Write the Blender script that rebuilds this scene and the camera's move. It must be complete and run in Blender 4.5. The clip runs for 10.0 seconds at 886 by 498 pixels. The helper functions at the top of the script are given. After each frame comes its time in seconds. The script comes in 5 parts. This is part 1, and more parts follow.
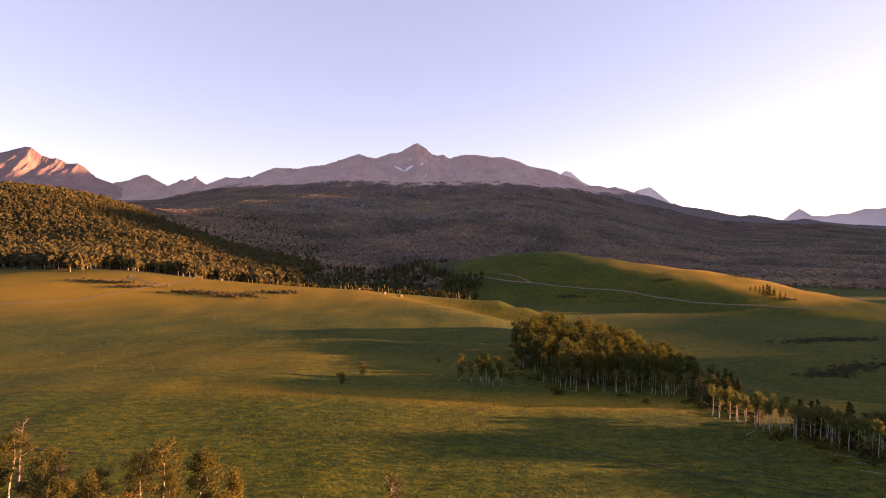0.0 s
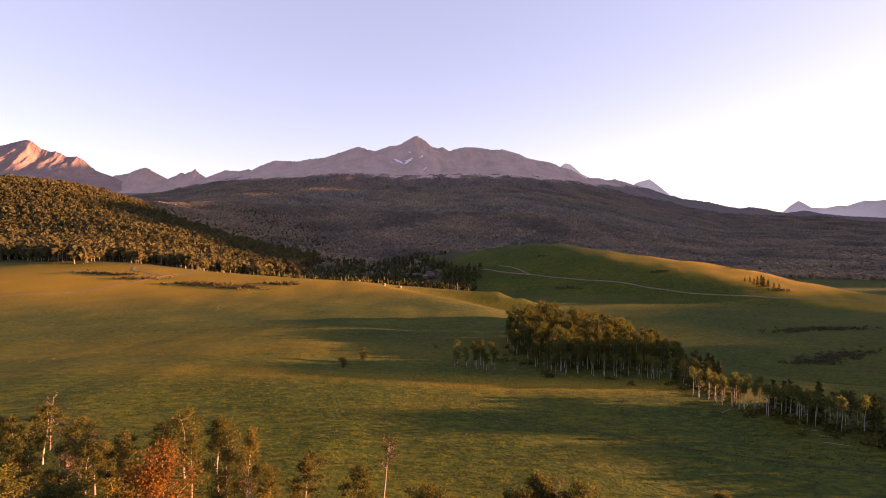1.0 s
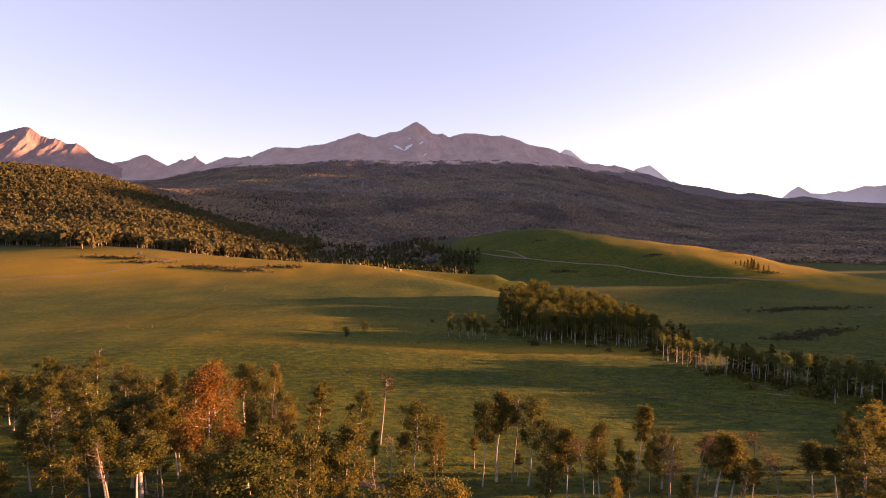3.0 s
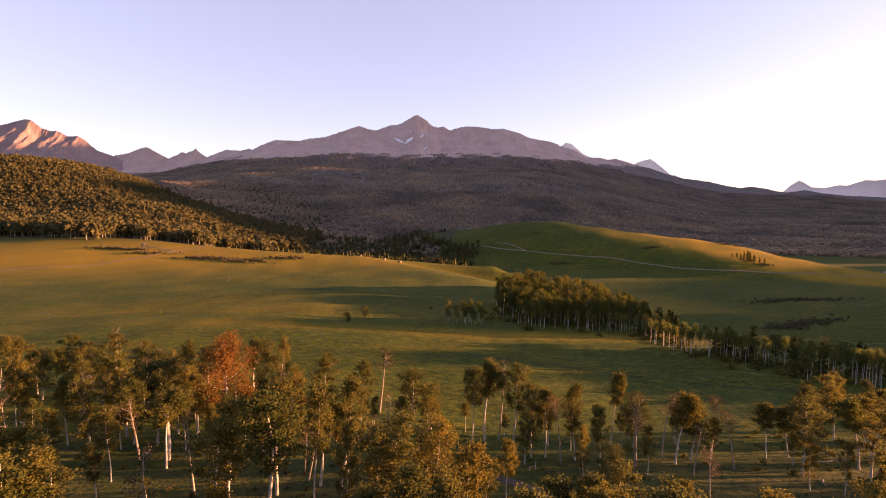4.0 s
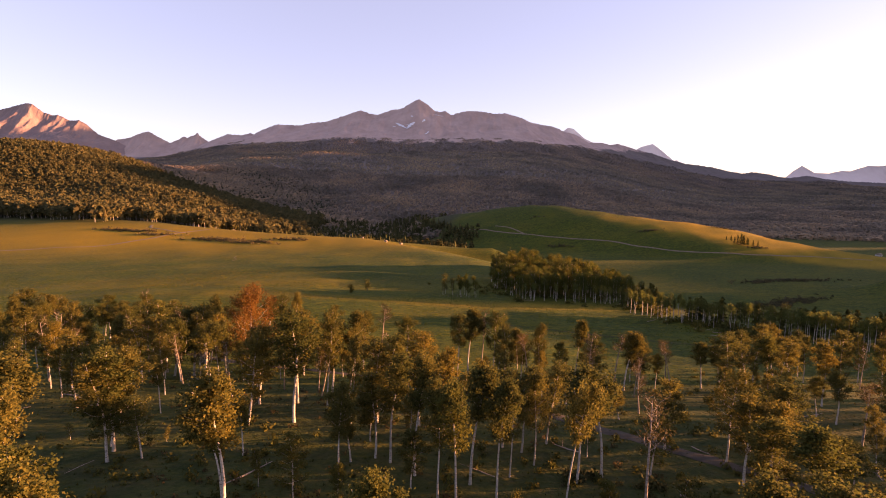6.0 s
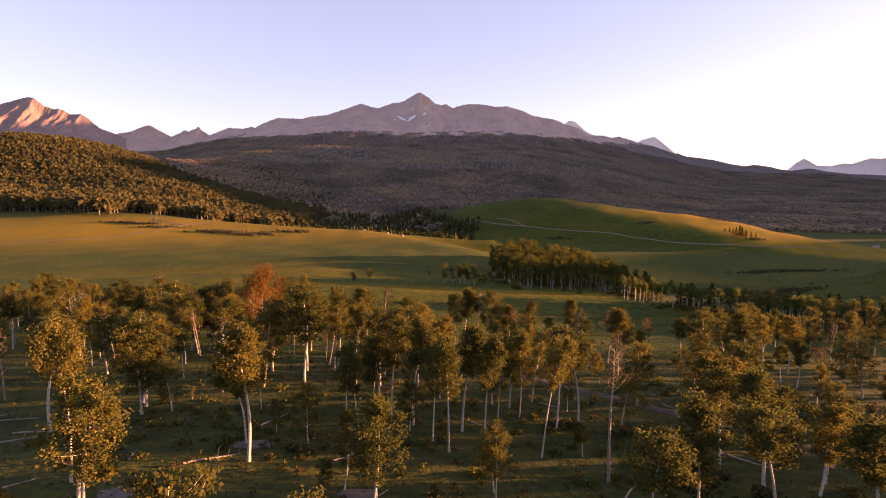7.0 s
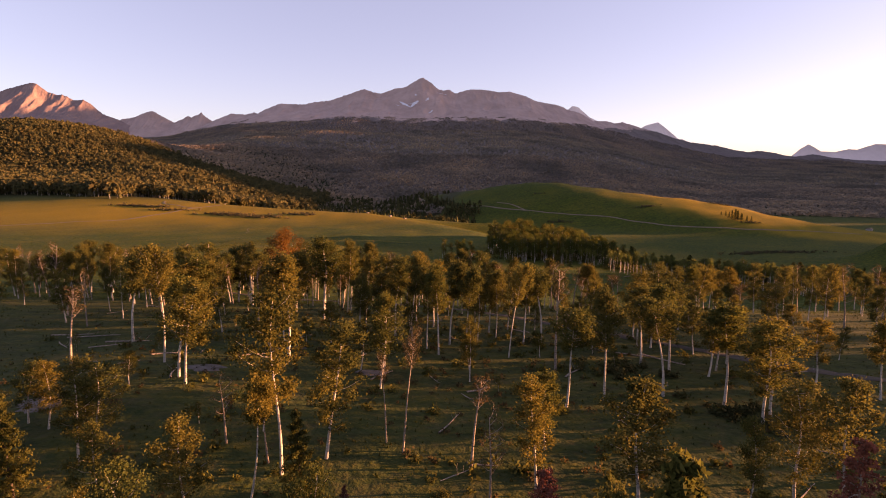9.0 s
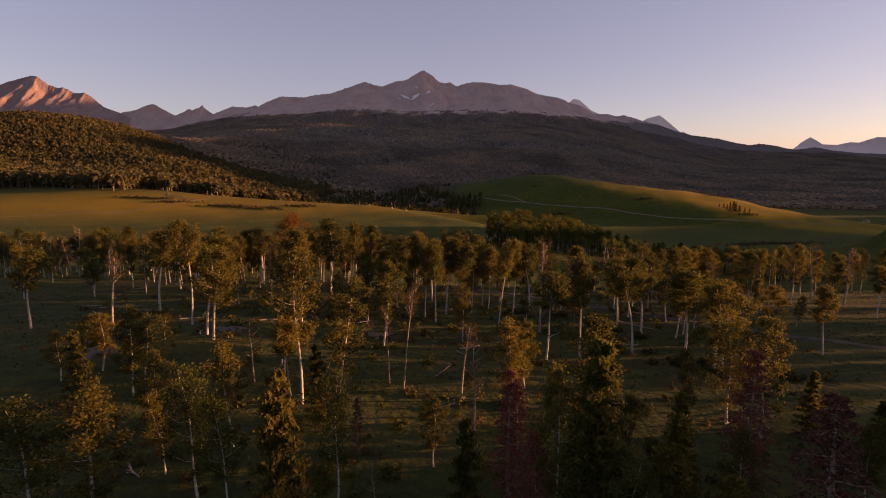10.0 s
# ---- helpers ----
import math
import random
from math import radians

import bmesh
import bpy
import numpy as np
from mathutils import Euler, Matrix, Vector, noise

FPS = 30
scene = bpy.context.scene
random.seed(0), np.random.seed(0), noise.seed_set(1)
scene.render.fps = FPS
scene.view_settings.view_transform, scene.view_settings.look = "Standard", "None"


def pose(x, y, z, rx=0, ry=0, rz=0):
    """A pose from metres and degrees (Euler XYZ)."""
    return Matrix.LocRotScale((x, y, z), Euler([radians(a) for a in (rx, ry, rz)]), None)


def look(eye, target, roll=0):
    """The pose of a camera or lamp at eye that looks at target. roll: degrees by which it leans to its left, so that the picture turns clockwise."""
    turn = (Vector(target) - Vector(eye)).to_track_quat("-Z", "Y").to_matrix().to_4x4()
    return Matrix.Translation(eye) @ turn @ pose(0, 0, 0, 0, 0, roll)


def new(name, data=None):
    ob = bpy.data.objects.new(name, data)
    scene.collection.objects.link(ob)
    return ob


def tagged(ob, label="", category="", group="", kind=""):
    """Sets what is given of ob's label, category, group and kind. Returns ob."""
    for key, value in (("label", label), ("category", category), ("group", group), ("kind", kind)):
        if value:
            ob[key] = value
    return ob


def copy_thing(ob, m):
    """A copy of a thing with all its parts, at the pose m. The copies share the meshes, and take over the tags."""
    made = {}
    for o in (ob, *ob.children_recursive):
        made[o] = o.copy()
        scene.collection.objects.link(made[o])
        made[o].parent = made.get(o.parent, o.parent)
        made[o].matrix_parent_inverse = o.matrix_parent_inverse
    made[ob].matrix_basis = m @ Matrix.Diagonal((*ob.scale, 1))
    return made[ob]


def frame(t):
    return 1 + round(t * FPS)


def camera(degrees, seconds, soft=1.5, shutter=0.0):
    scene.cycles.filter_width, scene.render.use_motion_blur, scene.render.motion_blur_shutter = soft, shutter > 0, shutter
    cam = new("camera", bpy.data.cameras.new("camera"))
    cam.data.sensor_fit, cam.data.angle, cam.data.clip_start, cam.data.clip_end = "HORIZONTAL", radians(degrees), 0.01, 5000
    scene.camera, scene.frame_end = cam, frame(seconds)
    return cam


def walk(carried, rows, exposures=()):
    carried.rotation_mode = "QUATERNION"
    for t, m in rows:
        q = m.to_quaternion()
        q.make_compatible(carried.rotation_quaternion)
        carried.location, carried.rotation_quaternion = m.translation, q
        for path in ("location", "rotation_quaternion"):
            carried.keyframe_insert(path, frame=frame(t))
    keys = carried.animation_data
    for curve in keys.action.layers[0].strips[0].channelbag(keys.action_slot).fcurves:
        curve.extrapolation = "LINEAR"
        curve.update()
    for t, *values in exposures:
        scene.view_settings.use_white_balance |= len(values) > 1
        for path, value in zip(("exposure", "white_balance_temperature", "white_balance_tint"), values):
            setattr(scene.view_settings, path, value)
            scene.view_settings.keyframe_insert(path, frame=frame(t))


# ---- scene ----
cam = camera(80.8, 10.0, soft=1.0)
PATH = [
    (0, (-5.457, -3.589, 38.427), (-5.421, -1.59, 38.354), 0.1),
    (0.5, (-4.778, -8.31, 38.222), (-4.743, -6.312, 38.135), 0.1),
    (1, (-4.103, -13.03, 37.937), (-4.067, -11.033, 37.836), 0.0),
    (1.5, (-3.471, -17.681, 37.612), (-3.435, -15.685, 37.498), -0.0),
    (2, (-2.915, -22.229, 37.215), (-2.879, -20.233, 37.087), -0.1),
    (3.5, (-1.435, -35.258, 34.962), (-1.401, -33.265, 34.798), -0.1),
    (4, (-0.871, -39.695, 34.349), (-0.839, -37.703, 34.172), -0.0),
    (4.5, (-0.337, -44.125, 33.686), (-0.306, -42.135, 33.496), -0.0),
    (5, (0.236, -48.461, 33.067), (0.265, -46.472, 32.863), 0.0),
    (5.5, (0.823, -52.629, 32.419), (0.851, -50.641, 32.2), 0.1),
    (7, (1.966, -64.013, 30.41), (1.986, -62.03, 30.153), 0.0),
    (7.5, (2.357, -68.771, 29.765), (2.376, -66.79, 29.495), 0.0),
    (8, (2.801, -73.477, 28.995), (2.816, -71.497, 28.713), -0.0),
    (8.5, (3.132, -78.07, 28.235), (3.145, -76.092, 27.941), -0.0),
    (9, (3.5, -82.461, 27.564), (3.509, -80.485, 27.256), 0.0),
    (9.5, (3.891, -86.801, 26.869), (3.897, -84.827, 26.548), -0.0),
    (10, (4.157, -90.999, 26.265), (4.162, -89.027, 25.932), 0.0),
]
BASE = 2.39
walk(cam, [(t, look(e, g, r)) for t, e, g, r in PATH],
     [(t, BASE + s, k, 48) for t, s, k in ((0, 0, 9300), (8.3, 0, 9300), (8.6, -0.02, 9350), (9.0, -0.27, 9400), (9.5, -0.7, 9550), (10.0, -1.13, 9650))])

# ---- sky, sun ----
SUN_TURN, SUN_HEIGHT = 84.0, 5.6
world = bpy.data.worlds.new("evening_sky")
scene.world = world
world.use_nodes = True
wn = world.node_tree
sky = wn.nodes.new("ShaderNodeTexSky")
sky.sky_type, sky.sun_disc = "NISHITA", False
sky.sun_elevation, sky.sun_rotation = radians(SUN_HEIGHT), radians(SUN_TURN)
sky.altitude, sky.air_density, sky.dust_density, sky.ozone_density = 2900, 1.0, 7.0, 1.8
wn.nodes["Background"].inputs[1].default_value = 0.096
veil = wn.nodes.new("ShaderNodeMix")
veil.data_type = "RGBA"
veil.inputs["Factor"].default_value = 0.36
veil.inputs["B"].default_value = (1.15, 1.75, 2.9, 1)
wn.links.new(sky.outputs[0], veil.inputs["A"])
wn.links.new(veil.outputs["Result"], wn.nodes["Background"].inputs[0])

sun = new("sun", bpy.data.lights.new("sun", "SUN"))
sun.data.energy, sun.data.angle, sun.data.color = 5.0, radians(0.6), (1.0, 0.62, 0.33)
ta, te = radians(SUN_TURN), radians(SUN_HEIGHT)
sun.matrix_world = look((math.sin(ta) * math.cos(te) * 900, math.cos(ta) * math.cos(te) * 900, math.sin(te) * 900), (0, 0, 0))


# ---- materials ----
def shader(name, rough_value=0.9):
    m = bpy.data.materials.new(name)
    m.use_nodes = True
    nt = m.node_tree
    b = nt.nodes["Principled BSDF"]
    b.inputs["Roughness"].default_value = rough_value
    b.inputs["Specular IOR Level"].default_value = 0.2
    return m, nt, b


def node(nt, kind, **inputs):
    n = nt.nodes.new(kind)
    for k, v in inputs.items():
        n.inputs[k.replace("_", " ")].default_value = v
    return n


def noise_at(nt, scale, detail=4.0, stretch=None, rough_value=0.55, world_space=True):
    """Noise at so many waves a metre."""
    src = nt.nodes.new("ShaderNodeNewGeometry").outputs["Position"] if world_space else nt.nodes.new("ShaderNodeTexCoord").outputs["Object"]
    if stretch:
        mp = nt.nodes.new("ShaderNodeMapping")
        mp.inputs["Scale"].default_value = stretch
        nt.links.new(src, mp.inputs["Vector"])
        src = mp.outputs[0]
    n = node(nt, "ShaderNodeTexNoise", Scale=scale, Detail=detail, Roughness=rough_value)
    nt.links.new(src, n.inputs["Vector"])
    return n.outputs["Fac"]


def ramp(nt, fac, *stops):
    r = nt.nodes.new("ShaderNodeValToRGB")
    e = r.color_ramp.elements
    while len(e) < len(stops):
        e.new(0.5)
    for el, (p, c) in zip(e, stops):
        el.position, el.color = p, (*c, 1) if len(c) == 3 else c
    nt.links.new(fac, r.inputs["Fac"])
    return r.outputs["Color"]


def mixed(nt, fac, a, b, mode="MIX"):
    m = nt.nodes.new("ShaderNodeMix")
    m.data_type, m.blend_type = "RGBA", mode
    for sock, v in ((m.inputs["Factor"], fac), (m.inputs["A"], a), (m.inputs["B"], b)):
        if isinstance(v, (int, float)):
            sock.default_value = v
        elif isinstance(v, tuple):
            sock.default_value = (*v, 1)
        else:
            nt.links.new(v, sock)
    return m.outputs["Result"]


def bumped(nt, b, height, strength, distance):
    n = node(nt, "ShaderNodeBump", Strength=strength, Distance=distance)
    nt.links.new(height, n.inputs["Height"])
    nt.links.new(n.outputs[0], b.inputs["Normal"])


def grass_material():
    m, nt, b = shader("meadow_grass", 1.0)
    b.inputs["Specular IOR Level"].default_value = 0.1
    big = noise_at(nt, 0.012, 3, (1, 1.7, 1))
    mid = noise_at(nt, 0.11, 4, (0.6, 1.6, 1))
    fine = noise_at(nt, 1.1, 5)
    c = ramp(nt, big, (0.3, (0.020, 0.049, 0.009)), (0.5, (0.042, 0.07, 0.010)), (0.7, (0.086, 0.09, 0.012)))
    c = mixed(nt, ramp(nt, mid, (0.42, (0, 0, 0)), (0.68, (1, 1, 1))), c, (0.021, 0.043, 0.009))
    tuft = noise_at(nt, 0.42, 6, (0.7, 1.4, 1), 0.7)
    c = mixed(nt, ramp(nt, tuft, (0.4, (0.9, 0.9, 0.9)), (0.48, (0, 0, 0))), c, (0.015, 0.033, 0.004))
    c = mixed(nt, ramp(nt, tuft, (0.53, (0, 0, 0)), (0.61, (0.9, 0.9, 0.9))), c, (0.108, 0.10, 0.008))
    c = mixed(nt, ramp(nt, fine, (0.45, (0, 0, 0)), (0.75, (0.6, 0.6, 0.6))), c, (0.10, 0.097, 0.008))
    straw_sunlit_at = nt.nodes.new("ShaderNodeAttribute")
    straw_sunlit_at.attribute_name = "dry"
    # Straw grass, and gold that stands for sunlight on the far hill.
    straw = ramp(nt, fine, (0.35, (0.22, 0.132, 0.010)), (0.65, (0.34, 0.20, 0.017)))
    c = mixed(nt, straw_sunlit_at.outputs["Fac"], c, straw)
    at = nt.nodes.new("ShaderNodeAttribute")
    at.attribute_name = "cover"
    # Litter and soil of the wood floor, darkened for the shade of trees.
    litter = noise_at(nt, 1.6, 6, None, 0.7)
    wood = ramp(nt, mixed(nt, 0.55, noise_at(nt, 0.3, 6), litter), (0.38, (0.022, 0.032, 0.012)), (0.5, (0.044, 0.05, 0.021)), (0.6, (0.072, 0.06, 0.03)), (0.72, (0.12, 0.085, 0.052)))
    c2 = mixed(nt, at.outputs["Fac"], c, wood)
    # Far wood floor paled to pinkish brown: haze put into the ground colour.
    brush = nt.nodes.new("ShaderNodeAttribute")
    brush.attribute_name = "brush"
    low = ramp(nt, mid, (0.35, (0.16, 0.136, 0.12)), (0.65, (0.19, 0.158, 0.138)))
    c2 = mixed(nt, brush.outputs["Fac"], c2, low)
    c2 = mixed(nt, 1.0, c2, (0.88, 0.88, 0.9), "MULTIPLY")
    nt.links.new(c2, b.inputs["Base Color"])
    hgt = mixed(nt, 0.5, fine, tuft)
    bumped(nt, b, hgt, 0.8, 0.75)
    return m


def leaf_material(name, cols, translucent=0.45, patchy=False):
    """Leaves: each clump and each tree a little different."""
    m, nt, b = shader(name, 0.85)
    b.inputs["Specular IOR Level"].default_value = 0.08
    g = nt.nodes.new("ShaderNodeNewGeometry")
    o = nt.nodes.new("ShaderNodeObjectInfo")
    c = ramp(nt, g.outputs["Random Per Island"], *[(i / (len(cols) - 1), k) for i, k in enumerate(cols)])
    tint = ramp(nt, o.outputs["Random"], (0.0, (0.75, 0.85, 0.8)), (0.5, (1, 1, 1)), (1.0, (1.24, 1.08, 0.92)))
    c = mixed(nt, 1.0, c, tint, "MULTIPLY")
    stand = ramp(nt, noise_at(nt, 0.13, 1.0), (0.32, (0.66, 0.74, 0.78)), (0.5, (1, 1, 1)), (0.68, (1.3, 1.2, 1.05)))
    c = mixed(nt, 1.0, c, stand, "MULTIPLY")
    if patchy:
        wide = ramp(nt, noise_at(nt, 0.0045, 5.0), (0.36, (0.6, 0.66, 0.7)), (0.5, (1, 1, 1)), (0.62, (1.3, 1.22, 1.1)))
        c = mixed(nt, 1.0, c, wide, "MULTIPLY")
    nt.links.new(c, b.inputs["Base Color"])
    tr = nt.nodes.new("ShaderNodeBsdfTranslucent")
    nt.links.new(c, tr.inputs["Color"])
    mx = node(nt, "ShaderNodeMixShader", Fac=translucent)
    nt.links.new(b.outputs[0], mx.inputs[1])
    nt.links.new(tr.outputs[0], mx.inputs[2])
    nt.links.new(mx.outputs[0], nt.nodes["Material Output"].inputs["Surface"])
    return m


def bark_material(name, pale, dark, amount=0.62):
    m, nt, b = shader(name, 0.8)
    scars = noise_at(nt, 3.0, 5, (1, 1, 2.6), 0.65)
    fine = noise_at(nt, 14, 3)
    c = ramp(nt, scars, (amount - 0.1, pale), (amount + 0.04, dark))
    c = mixed(nt, ramp(nt, fine, (0.4, (0, 0, 0)), (0.8, (0.5, 0.5, 0.5))), c, tuple(0.6 * v for v in pale))
    nt.links.new(c, b.inputs["Base Color"])
    bumped(nt, b, fine, 0.4, 0.03)
    return m


def plain_material(name, a, b_col, scale, rough_value=0.9, bump=0.5, dist=0.1):
    m, nt, b = shader(name, rough_value)
    n = noise_at(nt, scale, 6)
    nt.links.new(ramp(nt, n, (0.32, a), (0.68, b_col)), b.inputs["Base Color"])
    bumped(nt, b, n, bump, dist)
    return m


def rock_material(name, tones):
    """Bare rock and scree above the tree line, dark woods below it."""
    m, nt, b = shader(name, 0.95)
    n1 = noise_at(nt, 0.008, 8, (1, 0.7, 0.6), 0.65)
    n3 = noise_at(nt, 0.03, 5, (1, 0.8, 0.6), 0.65)
    n2 = noise_at(nt, 0.03, 6)
    rock = ramp(nt, n1, (0.3, tones[0]), (0.5, tones[1]), (0.72, tones[2]))
    wood = ramp(nt, n2, (0.35, (0.12, 0.096, 0.088)), (0.65, (0.155, 0.122, 0.11)))
    at = nt.nodes.new("ShaderNodeAttribute")
    at.attribute_name = "cover"
    line = nt.nodes.new("ShaderNodeMath")
    line.operation = "ADD"
    nt.links.new(at.outputs["Fac"], line.inputs[0])
    nt.links.new(n2, line.inputs[1])
    c = mixed(nt, ramp(nt, line.outputs[0], (0.95, (0, 0, 0)), (1.1, (1, 1, 1))), rock, wood)
    nt.links.new(c, b.inputs["Base Color"])
    bumped(nt, b, n3, 0.6, 10.0)
    return m


GRASS = grass_material()
LEAF = leaf_material("aspen_leaf", [(0.0416, 0.0471, 0.0143), (0.0806, 0.0818, 0.0221), (0.127, 0.114, 0.0325), (0.091, 0.088, 0.0234), (0.156, 0.13, 0.039)], 0.5)
LEAF_DARK = leaf_material("dark_leaf", [(0.0503, 0.0581, 0.0159), (0.0671, 0.072, 0.0186), (0.0839, 0.0762, 0.0225)], 0.25)
LEAF_RUST = leaf_material("rust_leaf", [(0.12, 0.0598, 0.0176), (0.16, 0.0862, 0.0242), (0.095, 0.0517, 0.0154)])
LEAF_PALE = leaf_material("sparse_leaf", [(0.07, 0.052, 0.024), (0.09, 0.062, 0.03), (0.055, 0.045, 0.018)])
HILL_LEAF = leaf_material("hill_leaf", [(0.0918, 0.0868, 0.0375), (0.112, 0.0974, 0.0433), (0.136, 0.108, 0.0519), (0.0986, 0.0889, 0.0375)], 0.5)
GROVE_LEAF = leaf_material("grove_leaf", [(0.0546, 0.0675, 0.0147), (0.0713, 0.0799, 0.0179), (0.0889, 0.0864, 0.022), (0.0608, 0.0727, 0.0157)], 0.45)
# Far woods: distance haze is put into this pale pinkish leaf colour.
HAZED_NEEDLE = leaf_material("hazed_needle", [(0.342, 0.26, 0.212), (0.381, 0.281, 0.223), (0.35, 0.266, 0.219)], 0.65, True)
NEEDLE = leaf_material("needle", [(0.036, 0.046, 0.02), (0.052, 0.058, 0.024), (0.07, 0.064, 0.028)], 0.15)
TWIG = leaf_material("dead_twig", [(0.142, 0.0508, 0.0389), (0.179, 0.0642, 0.0478), (0.109, 0.0419, 0.0329)], 0.1)
BARK = bark_material("aspen_bark", (0.46, 0.41, 0.35), (0.09, 0.075, 0.06))
BARK_DEAD = bark_material("dead_bark", (0.30, 0.25, 0.205), (0.16, 0.11, 0.085), 0.55)
BARK_DARK = bark_material("dark_bark", (0.10, 0.075, 0.055), (0.04, 0.03, 0.025), 0.5)
DIRT = plain_material("track_dirt", (0.046, 0.036, 0.026), (0.078, 0.062, 0.046), 0.8)
ROAD = plain_material("pale_road_dirt", (0.12, 0.088, 0.055), (0.185, 0.135, 0.085), 0.4)
PATH_SOIL = plain_material("trodden_soil", (0.018, 0.018, 0.009), (0.034, 0.030, 0.016), 0.8)
SAND = plain_material("bare_gravel", (0.085, 0.069, 0.058), (0.139, 0.120, 0.104), 1.5)
SCRUB_LEAF = leaf_material("scrub_leaf", [(0.0648, 0.0594, 0.0337), (0.0864, 0.0756, 0.0416), (0.103, 0.081, 0.0455)], 0.25)
TOP_LEAF = leaf_material("top_leaf", [(0.0862, 0.106, 0.0286), (0.109, 0.125, 0.0352), (0.132, 0.131, 0.0396)], 0.45)
# Rock of the range: base colour lifted for haze and for its shade.
ROCK = rock_material("haze_lifted_rock", ((0.36, 0.242, 0.208), (0.435, 0.295, 0.255), (0.51, 0.352, 0.305)))
# The same rock toned darker and redder, as the massif takes direct sun.
SUN_TONED_ROCK = rock_material("sun_toned_rock", ((0.205, 0.142, 0.135), (0.25, 0.172, 0.16), (0.31, 0.215, 0.195)))
# Skyline rock lightened almost to sky tone: haze put into the base colour.
HAZED_ROCK = plain_material("hazed_rock", (0.80, 0.63, 0.57), (0.88, 0.72, 0.65), 0.01, 0.95, 0.4, 6.0)
SNOW = plain_material("old_snow", (0.62, 0.60, 0.62), (0.78, 0.76, 0.78), 0.05)
WHITE = plain_material("white_paint", (0.34, 0.33, 0.31), (0.44, 0.42, 0.40), 1.0)
PLANK = plain_material("weathered_plank", (0.13, 0.10, 0.08), (0.24, 0.19, 0.15), 3.0)


# ---- lie of the land ----
def step(a, b, v):
    s = np.clip((v - a) / (b - a), 0, 1)
    return s * s * (3 - 2 * s)


def curve(v, ks, zs):
    """A smooth curve through a few levels along one axis."""
    v = np.asarray(v, float)
    ks, zs = np.array(ks, float), np.array(zs, float)
    d = np.gradient(zs, ks)
    i = np.clip(np.searchsorted(ks, v) - 1, 0, len(ks) - 2)
    h = ks[i + 1] - ks[i]
    s = np.clip((v - ks[i]) / h, 0, 1)
    return ((1 + 2 * s) * (1 - s) ** 2 * zs[i] + s * (1 - s) ** 2 * h * d[i]
            + s * s * (3 - 2 * s) * zs[i + 1] + s * s * (s - 1) * h * d[i + 1])


def knoll(x, y, cx, cy, sx, sy, a, turn=0.0):
    c, s = math.cos(radians(turn)), math.sin(radians(turn))
    u, v = (x - cx) * c + (y - cy) * s, -(x - cx) * s + (y - cy) * c
    return a * np.exp(-(u / sx) ** 2 - (v / sy) ** 2)


def rough(x, y, size, seed):
    """Cheap smooth unevenness from a few crossed waves, about -1 to 1."""
    r = np.random.RandomState(seed)
    z = 0
    for k in range(7):
        a, f, p = r.uniform(0, math.tau), r.uniform(0.6, 1.7) / size, r.uniform(0, math.tau)
        z = z + np.sin(math.tau * f * (x * math.cos(a) + y * math.sin(a)) + p + 1.3 * np.sin(f * 2.1 * (y - x) + p * 3))
    return z / 4.0


def brow(y):
    """Where the meadow's edge lies above the side valley."""
    return curve(y, (-400, 40, 100, 160, 200, 280, 387, 482, 632, 760, 900), (900, 420, 270, 190, 135, 82, 42, 6, -130, -250, -330))


def along_hill(x, y):
    """Along the back of the far hill, and out from it towards the side valley."""
    return 0.765 * (x - 200) - 0.643 * (y - 930), -0.643 * (x - 200) - 0.765 * (y - 930)


def shoulder(u):
    return curve(u, (-400, 0, 200, 450, 900), (15, 22, 48, 85, 90))


def far_hill(x, y):
    """The long grassy hill across the side valley: a gentle sunny shoulder under its back, then a steeper flank."""
    u, v = along_hill(np.asarray(x, float), np.asarray(y, float))
    back = curve(u, (-900, -420, -180, 0, 130, 285, 451, 620, 1000), (-150, -62, -20, 0, -12, -27, -54, -74, -110))
    w = shoulder(u)
    flank = 0.13 * np.minimum(v, w) + 0.34 * 0.5 * (v - w + np.sqrt((v - w) ** 2 + 300.0))
    fall = np.where(v > 0, flank, 0.34 * 0.5 * (-w + np.sqrt(w ** 2 + 300.0)) + 0.0018 * v * v)
    return back - fall - 1.6 * rough(x, y, 110, 44)


